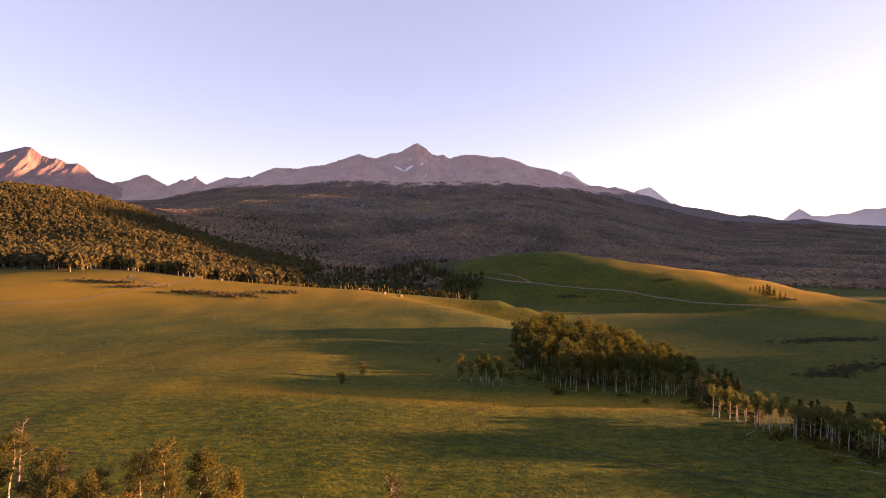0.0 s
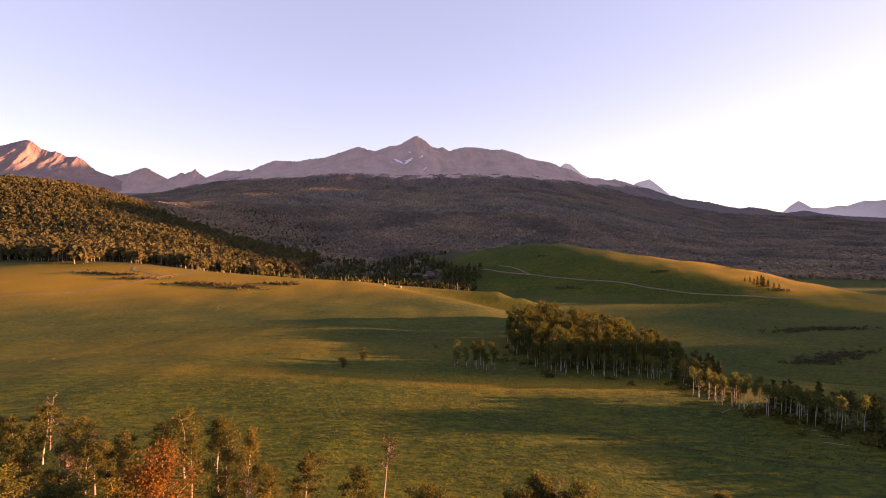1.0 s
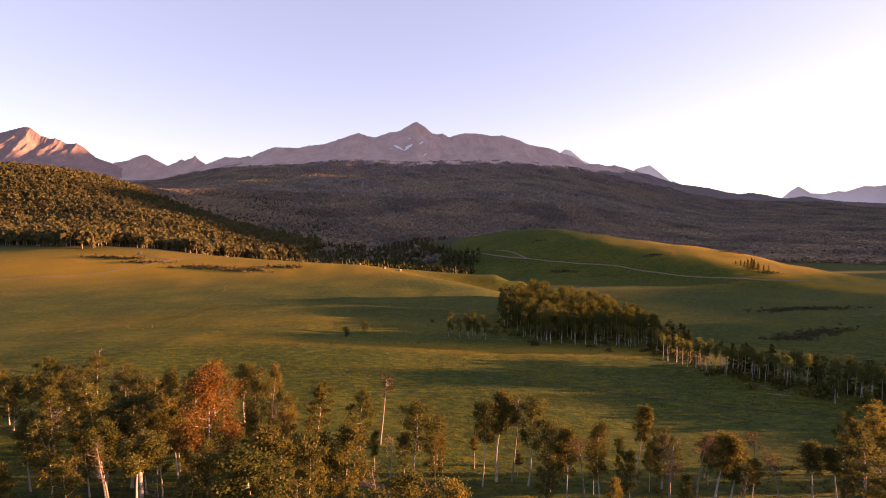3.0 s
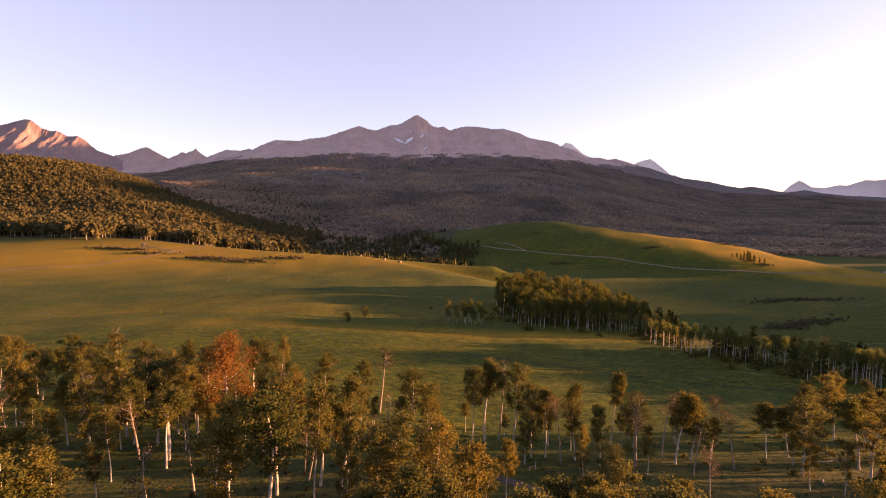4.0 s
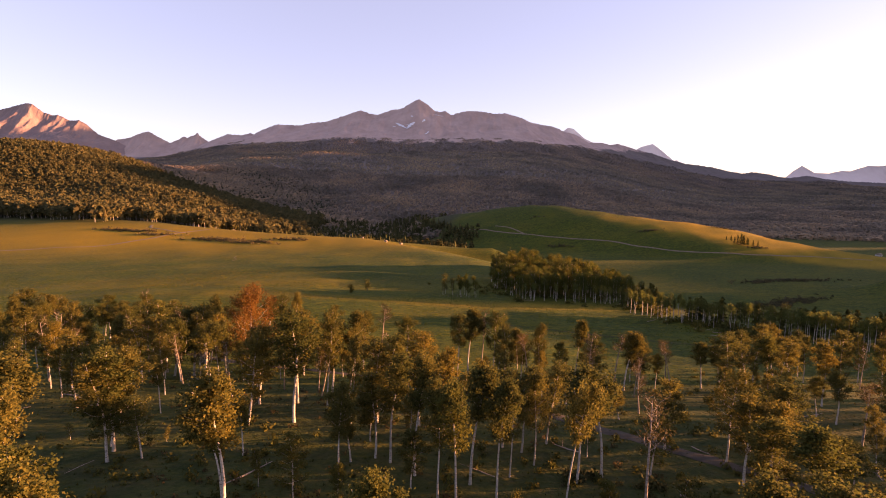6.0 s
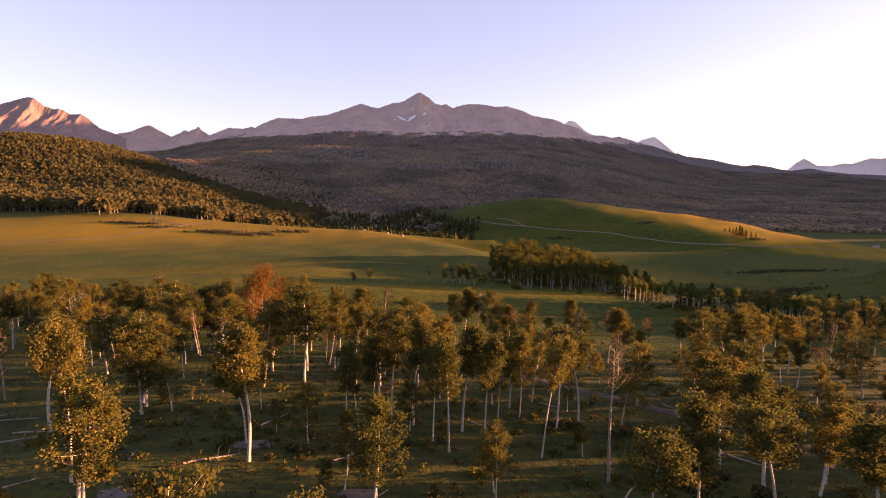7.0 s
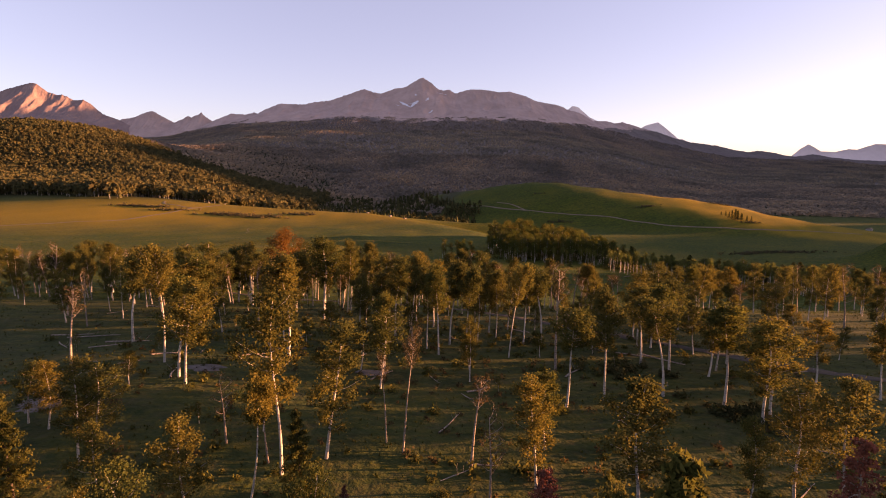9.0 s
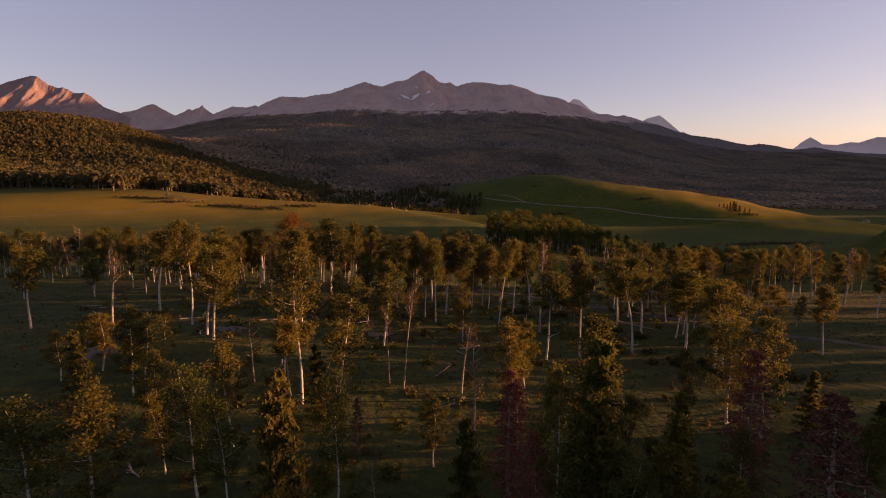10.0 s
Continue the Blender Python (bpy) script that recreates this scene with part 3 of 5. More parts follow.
foot = scattered(R, -2050, 3300, 3230, 4150, 15.0, lambda x, y: in_sight(x, y))
foot = foot[slope_level(foot[:, 0], foot[:, 1]) + 45 * rough(foot[:, 0], foot[:, 1], 170, 63) < 352]
woods("mountain_wood", foot, R.uniform(5, 9, len(foot)), [far_cone, far_blob], HAZED_NEEDLE, "dark wood climbing the foot of the range, paled for haze", 90, (2.8, 3.7), ground_at=slope_level)


# ---- trees that stand singly ----
def bent(r, h, lean, wiggle, n=9):
    t = np.linspace(0, 1, n)
    a, p = r.uniform(0, math.tau), r.uniform(0, math.tau, 2)
    x = lean * h * t * math.cos(a) + wiggle * np.sin(t * 4 + p[0]) * t
    y = lean * h * t * math.sin(a) + wiggle * np.sin(t * 4.6 + p[1]) * t
    return np.stack([x - x[0], y - y[0], t * h - 0.25], -1)


def limb(r, start, way, length, n=5, rise=0.35):
    t = np.linspace(0, 1, n)[:, None]
    p = start + way * length * t + np.array([[0, 0, rise]]) * length * t ** 2
    return p + r.normal(size=(n, 3)) * 0.05 * length * t


def tree_thing(kind, label, category="tree"):
    return tagged(new(kind), label, category)


def aspen(kind, label, seed, leaf, bark, h=12.0, bare=0.42, reach=2.4, sprays=1500, size=0.175, limbs=16, spread_s=0.36, girth=0.165, sides=7, lean=0.05, twigs=True):
    """Trunk with limbs, and a crown of leaf sprays gathered round the limbs."""
    r = np.random.RandomState(seed)
    ob = tree_thing(kind, label)
    stem = bent(r, h, lean, 0.42, 13)
    t = np.linspace(0, 1, len(stem))
    trunk, wood = tube(stem, girth * (1 - 0.85 * t) * np.where(t < 0.05, 1.25, 1.0), sides), []
    hubs, weights = [], []
    for k in range(limbs):
        f = bare + (0.97 - bare) * (k + r.uniform(0, 0.9)) / limbs
        start = np.array([np.interp(f, t, stem[:, c]) for c in range(3)])
        a = k * 2.4 + r.uniform(-0.5, 0.5)
        u = (f - bare) / (1 - bare)
        length = reach * (0.32 + 0.85 * math.sin(math.pi * min(1, u * 0.78 + 0.12))) * r.uniform(0.6, 1.15) * (1 - 0.45 * u * u)
        p = limb(r, start, np.array([math.cos(a), math.sin(a), 0.15]), length, rise=0.5)
        if twigs:
            wood.append(tube(p, np.linspace(girth * 0.2 * (1 - 0.6 * u), 0.012, 5), 4))
        for j in (1, 2, 3, 4):
            hubs.append(p[j])
            weights.append((0.25, 0.6, 1.2, 1.7)[j - 1] * r.uniform(0.5, 1.5))
    for f in np.linspace(bare + 0.2, 1.0, 6):
        hubs.append(np.array([np.interp(f, t, stem[:, c]) for c in range(3)]) + [0, 0, 0.1])
        weights.append(1.2)
    part("trunk", mesh_from("trunk", *trunk, (bark,), smooth=True), ob)
    if wood:
        tagged(part("limbs", mesh_from("limbs", *joined(wood), (bark,), smooth=True), ob), kind="stuff")
    if sprays:
        hubs, weights = np.array(hubs), np.array(weights) * r.uniform(0.3, 1.6, len(weights))
        pick = r.choice(len(hubs), sprays, p=weights / weights.sum())
        c = hubs[pick] + r.normal(size=(sprays, 3)) * spread_s * np.array([1, 1, 0.85])
        part("crown", mesh_from("crown", *leaves(r, c, size), (leaf,)), ob)
    return ob


def dead_tree(kind, label, seed, h=12.0, limbs=11, reach=1.6, bark=None, girth=0.15, fuzz=260, fuzz_mat=None, from_f=0.5, lean=0.05):
    """Bare branching top with a few withered sprays."""
    r = np.random.RandomState(seed)
    ob = tree_thing(kind, label)
    stem = bent(r, h, lean, 0.2)
    t = np.linspace(0, 1, len(stem))
    part("trunk", mesh_from("trunk", *tube(stem, girth * (1 - 0.9 * t) + 0.01, 7), (bark or BARK_DEAD,), smooth=True), ob)
    twigs, tips = [], []
    for k in range(limbs):
        f = from_f + (0.98 - from_f) * (k + r.uniform(0, 0.8)) / limbs
        start = np.array([np.interp(f, t, stem[:, c]) for c in range(3)])
        a = r.uniform(0, math.tau)
        p = limb(r, start, np.array([math.cos(a), math.sin(a), 0.35]), reach * r.uniform(0.5, 1.1) * (1.15 - 0.5 * f), rise=0.6)
        twigs.append(tube(p, np.linspace(0.038, 0.009, 5), 4))
        for j in (2, 3, 4):
            for _ in range(2):
                b = r.uniform(0, math.tau)
                p2 = limb(r, p[j], np.array([math.cos(b), math.sin(b), 0.5]), 0.55 * r.uniform(0.5, 1.2), 3, 0.4)
                twigs.append(tube(p2, np.linspace(0.016, 0.006, 3), 3))
                tips.append(p2[-1])
    part("bare_top", mesh_from("bare_top", *joined(twigs), (bark or BARK_DEAD,)), ob)
    if fuzz:
        tips = np.array(tips)
        c = tips[r.randint(0, len(tips), fuzz)] + r.normal(size=(fuzz, 3)) * 0.22
        part("withered_foliage", mesh_from("withered_foliage", *leaves(r, c, 0.11, 1.8), (fuzz_mat or LEAF_PALE,)), ob)
    return ob


def snag(seed, h=7.0):
    r = np.random.RandomState(seed)
    ob = tree_thing("dead_snag", "broken pale dead aspen trunk without branches")
    stem = bent(r, h, 0.03, 0.08)
    v, q = tube(stem, np.linspace(0.22, 0.15, len(stem)), 8)
    v[-8:, 2] += r.uniform(-0.5, 0.4, 8)
    part("trunk", mesh_from("trunk", v, q, (BARK,), smooth=True), ob)
    stub = limb(r, stem[5], np.array([0.8, 0.3, 0.3]), 0.7)
    part("branch_stub", mesh_from("branch_stub", *tube(stub, np.linspace(0.06, 0.03, 5), 5), (BARK_DEAD,)), ob)
    return ob


def conifer(kind, label, seed, leaf, h=11.0, reach=2.4, boughs=46, sprays=40, size=0.3, bark=None):
    """A ragged spruce: whorls of drooping boughs that grow shorter towards the tip."""
    r = np.random.RandomState(seed)
    ob = tree_thing(kind, label)
    stem = bent(r, h, 0.02, 0.08)
    t = np.linspace(0, 1, len(stem))
    sticks, pts = [], []
    for k in range(boughs):
        f = 0.08 + 0.9 * (k + r.uniform(0, 1)) / boughs
        start = np.array([np.interp(f, t, stem[:, c]) for c in range(3)])
        a = k * 2.4 + r.uniform(-0.4, 0.4)
        length = reach * (1 - f) ** 0.8 * r.uniform(0.65, 1.2) + 0.2
        p = limb(r, start, np.array([math.cos(a), math.sin(a), 0.12]), length, rise=-0.12)
        sticks.append(tube(p, np.linspace(0.05, 0.012, 5), 4))
        u = r.uniform(0.12, 1.05, sprays)
        c = np.stack([np.interp(u, np.linspace(0, 1, 5), p[:, i]) for i in range(3)], -1)
        pts.append(c + r.normal(size=(sprays, 3)) * np.array([0.17, 0.17, 0.13]) * (0.5 + length * 0.35))
    part("trunk", mesh_from("trunk", *tube(stem, 0.2 * (1 - 0.93 * t), 7), (bark or BARK_DARK,)), ob)
    tagged(part("boughs", mesh_from("boughs", *joined(sticks), (bark or BARK_DARK,)), ob), kind="stuff")
    part("crown", mesh_from("crown", *leaves(r, np.concatenate(pts), size, 2.0, 0.4), (leaf,)), ob)
    return ob


def young_tree(seed):
    return aspen("aspen_sapling", "low bushy young aspen in the grass", seed, LEAF, BARK, h=4.5, bare=0.18, reach=1.2, sprays=700, size=0.17, limbs=9, spread_s=0.32, girth=0.07)


MAKERS = {
    "L": [lambda i=i: aspen("aspen_tree", "tall aspen with white trunk and olive-green crown", 100 + i, LEAF, BARK, bare=BARE_OF["L"][i],
                            reach=(1.7, 1.45, 2.0, 1.45, 2.2, 1.9, 1.6, 2.0, 1.8, 1.5)[i], sprays=5600, size=0.14, limbs=20, spread_s=0.29, girth=0.135, lean=0.01 + 0.008 * i) for i in range(10)],
    "D": [lambda i=i: aspen("dense_aspen", "dense aspen with dark green crown and pale trunk", 130 + i, LEAF_DARK, BARK, bare=BARE_OF["D"][i],
                            reach=(2.2, 1.7, 2.5, 1.9)[i], sprays=5600, size=0.145, limbs=20, spread_s=0.36, girth=0.14) for i in range(4)],
    "P": [lambda i=i: dead_tree("dying_aspen", "half-dead aspen with bare reddish branching top", 150 + i, from_f=(0.5, 0.66, 0.42, 0.7)[i], reach=(1.4, 1.1, 1.7, 1.2)[i],
                                fuzz=(700, 420, 560, 900)[i], lean=0.04 + 0.015 * i) for i in range(4)],
    "O": [lambda: aspen("rust_aspen", "tall aspen with rust-orange foliage", 170, LEAF_RUST, BARK, bare=0.14, reach=2.7, sprays=13000, limbs=34, spread_s=0.42, size=0.125)],
    "S": [lambda: snag(180)],
    "C": [lambda i=i: conifer("spruce_tree", "bushy olive-green spruce with ragged outline", 190 + i, LEAF, reach=(2.0, 2.7)[i], size=0.15, sprays=130, boughs=60) for i in range(2)],
    "R": [lambda i=i: conifer("dead_spruce", "dead spruce with bare reddish twigs", 200 + i, TWIG, reach=2.6, sprays=110, size=0.1, boughs=54, bark=BARK_DEAD) for i in range(2)],
    "Y": [lambda i=i: young_tree(210 + i) for i in range(3)],
    "M": [lambda i=i: aspen("grove_aspen", "slender aspen of a dense grove with bare white trunk", 220 + i, GROVE_LEAF, BARK, bare=(0.36, 0.46, 0.32, 0.4)[i], reach=2.0,
                            sprays=1300, size=0.27, girth=0.14, sides=5, limbs=9, lean=0.02, twigs=False, spread_s=0.5) for i in range(4)],
    "N": [lambda i=i: aspen("grove_aspen", "dark-leaved aspen in a dense grove", 230 + i, LEAF_DARK, BARK, bare=(0.2, 0.28)[i], reach=1.8,
                            sprays=1000, size=0.28, girth=0.13, sides=5, limbs=9, lean=0.02, twigs=False, spread_s=0.55) for i in range(2)],
    "T": [lambda i=i: aspen("belt_aspen", "thin aspen with long white trunk and small pale-green top", 260 + i, TOP_LEAF, BARK, bare=(0.6, 0.66, 0.56, 0.63)[i], reach=1.2,
                            sprays=600, size=0.26, girth=0.13, sides=5, limbs=8, lean=0.03, twigs=False, spread_s=0.42) for i in range(4)],
    "Q": [lambda i=i: aspen("woodland_aspen", "leafy aspen of the shaded wood beyond the track", 250 + i, LEAF, BARK, bare=(0.3, 0.4)[i], reach=2.0,
                            sprays=620, size=0.38, girth=0.15, sides=5, limbs=9, lean=0.02, twigs=False, spread_s=0.55) for i in range(2)],
    "B": [lambda: aspen("meadow_tree", "small round dark tree alone in the meadow", 275, LEAF_DARK, BARK_DARK, h=6.0, bare=0.2, reach=1.9, sprays=900, size=0.24, limbs=12, spread_s=0.4, girth=0.12)],
    "K": [lambda i=i: conifer("grove_spruce", "rust-brown bushy spruce at the grove's edge", 240 + i, LEAF_DARK, reach=2.6, boughs=30, sprays=22, size=0.42) for i in range(2)],
}
TALL, BUILT, GIRTH = {}, {}, {}
STAND = np.random.RandomState(77)
BARE_OF = {"L": (0.44, 0.5, 0.38, 0.55, 0.42, 0.33, 0.48, 0.62, 0.24, 0.7), "D": (0.3, 0.4, 0.2, 0.52), "P": (0.5, 0.66, 0.42, 0.7)}


def built(kind, i):
    """The first tree of a kind and build, with its height and the width of its top."""
    if (kind, i) in BUILT:
        return BUILT[kind, i], False
    ob = BUILT[kind, i] = MAKERS[kind][i]()
    TALL[kind, i] = max(v.co.z for c in ob.children for v in c.data.vertices)
    top = np.array([v.co for c in ob.children for v in c.data.vertices if c.name.split(".")[0] not in ("trunk", "limbs", "boughs")] or [(0.3, 0, 0)])
    GIRTH[kind, i] = 2.0 * np.percentile(np.hypot(top[:, 0] - np.median(top[:, 0]), top[:, 1] - np.median(top[:, 1])), 93)
    return ob, True


def plant(kind, x, y, h, group="", bare=None, width=None, lean=0.0):
    """One tree of a kind at a place, with its height and, where known, its bare share of trunk, its width and its lean."""
    n = len(MAKERS[kind])
    i = STAND.randint(n)
    if bare is not None and kind in BARE_OF:
        i = int(np.argmin([abs(k - bare) + 0.06 * STAND.uniform() for k in BARE_OF[kind]]))
    turn = STAND.uniform(0, 360)
    first, fresh = built(kind, i)
    up = h / TALL[kind, i]
    side = up * min(1.35, max(0.7, width / (GIRTH[kind, i] * up))) if width else up
    m = pose(x, y, float(land(x, y)), 0, lean, 0) @ pose(0, 0, 0, 0, 0, turn)
    size = Matrix.Diagonal((side, side, up, 1))
    if fresh:
        ob = first
        ob.matrix_basis = m @ size
        if group:
            ob["group"] = group
    else:
        ob = copy_thing(first, m @ size @ Matrix.Diagonal((*(1 / v for v in first.scale), 1)))
    return ob


def row(kind, *places):
    for x, y, h, bare, width, lean in places:
        plant(kind, x, y, h, "trees of the aspen wood", bare, width, lean)


row("L", (-31.5, -19.3, 15.4, 0.65, 4.4, 6.2), (-26.6, -25.4, 12.2, 0.38, 5, 4.8), (-24.9, -27.4, 12.3, 0.42, 4.8, 9),
    (-55.5, -18.2, 12.2, 0.53, 7.2, 5.9), (-43.4, -5.9, 14.4, 0.54, 6.4, 3.5), (-67.7, 14, 10.1, 0.23, 7.7, 4.5), (-9.5, -43.3, 15.7, 0.42, 5, 1.3),
    (-14.1, -34.7, 5.5, 0.52, 2.7, 5.8), (-6.4, -40.7, 12.3, 0.15, 4.4, 3.8), (-3.6, -24.5, 11.9, 0.41, 4.1, 4.5), (13, -38.4, 8.1, 0.15, 3.4, -5.7),
    (53.8, -26.5, 9.6, 0.51, 7.7, -5.7), (38.3, -18.3, 9.4, 0.37, 5, 7.1), (-32.1, -38.1, 6.4, 0.24, 3.3, 9), (-13.1, -36.8, 5.7, 0.44, 2.9, 6.1))
row("L", (-10.7, -46.9, 9.9, 0.71, 2.4, 4.8), (-6.8, -18.5, 6.3, 0.41, 3.3, 5.7), (7.1, -20.8, 8.7, 0.43, 2.8, -1.8),
    (17.3, -28.7, 11.9, 0.62, 4.7, 4.5), (21.9, -27.1, 13.6, 0.53, 3.5, -2.1), (31.5, -13.1, 11.4, 0.47, 4.2, 3.4), (34.5, -3.8, 10.6, 0.4, 4.8, -2.3),
    (29.4, -25.3, 12.1, 0.65, 5.1, -1.1), (40.4, -16.2, 8.7, 0.35, 5.5, 8.3), (35, -28.1, 12, 0.55, 5.4, 1.8), (36.5, -32.7, 11.2, 0.31, 5.5, -2.7),
    (50.6, -20.7, 8.4, 0.33, 6.5, -3.7), (63.4, 2.2, 6.4, 0.38, 5.4, -8.7), (41.2, -8.2, 7.7, 0.44, 3.9, -4.6), (-19.4, -9, 9.8, 0.63, 4.3, 0.7))
row("L", (-26.2, 21.6, 13, 0.27, 6.1, 4.9), (-20.6, 22.6, 15.3, 0.51, 6.6, 0), (-15.7, 25, 13.4, 0.56, 5.6, 2.5), (-38.8, 5.2, 13.1, 0.49, 5.9, 8.2),
    (-38.5, 30.8, 12.4, 0.65, 6.2, 1.6), (15.8, -24.2, 3.3, 0.39, 2.2, -2.1), (-30.3, -36, 4.7, 0.15, 5.3, 9), (-17.5, -13.6, 14.9, 0.52, 4.5, 3),
    (-48, 16.6, 10.9, 0.4, 5.8, 7.9), (-37.4, 3.4, 13.7, 0.19, 6.5, 6.6), (-18.7, 13.6, 16.6, 0.44, 6.6, 0.5), (-15.2, 19.4, 15.6, 0.4, 3.9, 2.3),
    (-13, 24.7, 15.2, 0.35, 4.4, 7.6), (-9.2, -3.5, 11.5, 0.46, 3.1, 1.1), (-8.7, 1.2, 8.3, 0.39, 3.1, -2.9))
row("L", (-6, 2.6, 11.1, 0.39, 4.5, -0.6), (-7.2, 7.2, 9.1, 0.32, 3.2, 0.5), (-4.1, 1.4, 13.6, 0.5, 4, 4.5), (-1.4, -5, 6.9, 0.29, 3.1, 4.5),
    (-1.1, -1.8, 14.9, 0.56, 3.1, 2.3), (-1.1, 12.9, 13.9, 0.44, 4.7, 2.8), (1.4, -6.8, 13.2, 0.44, 3.2, 0.1), (3.2, -9.4, 14, 0.53, 3.4, -0.9),
    (4.9, -3.7, 14, 0.52, 3.7, 3.1), (7.4, -6.7, 13.4, 0.5, 3.2, 4.4), (9.4, -1.9, 12.3, 0.42, 3.2, 1.2), (11.8, 4.5, 11.6, 0.47, 3.5, 9),
    (12.7, 1.1, 11.7, 0.36, 3, 0.3), (15.4, 7.1, 11.1, 0.28, 3.6, 2.4), (13.3, -10.6, 14.3, 0.64, 3.2, 4.4))
row("L", (16.6, -3.1, 11.9, 0.53, 3.4, 0.9), (19.7, -1.8, 13, 0.61, 5.7, 1.1), (40.5, 5.1, 8.6, 0.38, 4.4, -0.3), (36.1, -5.1, 10.4, 0.48, 5, 2.2),
    (33.9, -16.6, 12.3, 0.49, 5.5, -6.7), (43.6, -12.9, 8.3, 0.39, 5.3, 3.6), (-110.8, 81.2, 14.5, 0.61, 10, 5.8), (-103.8, 85.3, 13.3, 0.63, 9, 9),
    (-93.2, 89.7, 8.6, 0.54, 7.9, 9), (-83, 91.1, 12.9, 0.34, 9.7, 7.8), (-54.7, 49, 15.8, 0.22, 6.9, 4.7), (-50.7, 44.1, 14.5, 0.19, 6.6, 6.9),
    (-47.2, 44.8, 15.2, 0.18, 7.2, 2), (-79.5, 74.7, 12.4, 0.32, 8.8, -1.4), (-35.9, 21.2, 2.7, 0.4, 3.1, -6.9))
row("L", (41.7, 0.6, 10.5, 0.37, 5.1, -2.4), (51.6, 14.9, 8.2, 0.38, 5.2, -1.4), (59.1, 18.6, 6.7, 0.51, 4.5, 0.7), (59.6, 15.4, 8.2, 0.5, 4.9, -2.1),
    (-8.6, -19.5, 4, 0.15, 2.5, 4.1), (7.3, -17.9, 6, 0.21, 2.8, -1.9), (-3.7, -19.6, 8.2, 0.15, 4.5, 6.5), (2.2, 8.1, 12.7, 0.46, 4, 1.9),
    (-23.8, 60.3, 14.6, 0.29, 5.3, 5.7), (-15.2, 56.8, 13.5, 0.31, 5, 2.3), (-58, 76.2, 11.1, 0.15, 5.8, 0.6), (8, 50, 15.9, 0.57, 4.1, 1.1),
    (12.7, 47.5, 14.8, 0.43, 4.7, 5.9), (16.5, 38.9, 11.7, 0.39, 3.3, -1), (30.5, 49.4, 13.5, 0.57, 2.7, 3.6))
row("L", (36.3, 37, 11.9, 0.54, 4.9, 5), (52.8, 40.6, 9.6, 0.55, 3.6, -6), (56.5, 40.6, 9.2, 0.58, 2.8, -6.4), (51.9, 31.1, 11.9, 0.42, 6.3, -2.9),
    (64.4, 44.9, 11.7, 0.35, 7.3, -7.1), (62.9, 34.4, 11.4, 0.55, 4.7, -9), (70.3, 40.7, 11, 0.55, 5.5, -7.3), (-6.8, 18.3, 12.6, 0.15, 4.9, 3.7),
    (-24.8, 12.8, 13.3, 0.34, 5.8, 5.9), (-10.7, 13.4, 13.2, 0.33, 3.1, 2.8), (-7, 13.3, 13.2, 0.18, 5.1, 4.2), (5, 18.7, 6.3, 0.15, 2.3, 1.6),
    (-61.9, 71.5, 11.8, 0.28, 5.9, 9), (28, 16.1, 5.8, 0.15, 4.8, -9), (-51.9, 63.4, 16.4, 0.33, 4.7, 4.5))
row("L", (-32.3, 62.5, 17.4, 0.33, 4.3, 6.9), (-90.4, 87.3, 12.6, 0.32, 7, 0.3), (-86.2, 87.2, 10.8, 0.17, 6.2, 6),
    (-72.7, 70.6, 10.3, 0.34, 5.3, 5.7), (-65.3, 63.1, 9.9, 0.32, 5.4, 2.8), (106.7, 104.7, 7.9, 0.39, 4.1, -9), (11.1, -63.1, 12, 0.29, 2.5, 0),
    (-17.3, -62.4, 10, 0.29, 5, 0), (32, -49, 11, 0.29, 4, 0), (3.5, -53.8, 6, 0.29, 2.3, 0), (17.3, -49.5, 11, 0.29, 5, 0),
    (-13.1, -51.2, 9, 0.29, 3.5, 0), (-25.9, -43.3, 9, 0.29, 3.1, 0), (11.1, -44.5, 10, 0.29, 3.1, 0), (38.4, -30.9, 11, 0.29, 5.3, 0))
row("L", (9.6, 6, 11, 0.19, 6.1, 0), (30, 5.5, 10, 0.19, 5.5, 0), (-52.1, 18.4, 12, 0.19, 8.2, 0), (-36.2, 0.2, 12, 0.19, 7.3, 0),
    (-52.5, 36.1, 12, 0.19, 6.4, 0), (61.1, 30.2, 11, 0.19, 6.5, 0))
row("P", (-39.3, -24.9, 11, 0.62, 5.2, 8.2), (-15.6, -39.2, 6.8, 0.41, 4.4, -4.1), (-11, -41.9, 5.9, 0.6, 2.4, -1), (0.1, -39.1, 12.5, 0.76, 1.8, 3),
    (-1.5, -37.7, 9, 0.69, 1.4, 0.7), (6.1, -41.5, 8.4, 0.62, 2.5, 6.6), (18.9, -15.9, 15.2, 0.71, 2.9, -0.5), (56.5, 7.1, 9.6, 0.7, 4, 1.3),
    (-86.8, 98.3, 12.6, 0.57, 3.6, 4.9), (-12.7, 68.6, 14.2, 0.74, 4, 9), (-62.6, 48.4, 12.2, 0.67, 3.7, 5.1), (-63.7, 77.3, 11.9, 0.58, 3.9, 3.4),
    (10.4, 49.6, 15.2, 0.76, 2.6, 3.7), (18.2, 35.7, 11.6, 0.77, 2.5, -2), (35.5, 40.2, 11, 0.76, 3.5, 0.7))
row("P", (49.6, 49, 9.8, 0.74, 2.9, 2.7), (44, 34.4, 9.1, 0.69, 3.4, -3), (-17.6, 26.3, 8.3, 0.68, 4.5, 9), (-18.8, 29.3, 8.4, 0.57, 2.1, 4.1),
    (32, 18.9, 8.2, 0.56, 5, -2.7), (-59.6, 64.6, 12.1, 0.76, 2.8, 4.3), (0.4, -62.8, 6, 0.2, 1.4, 0), (7, -48.4, 9, 0.2, 2.2, 0))
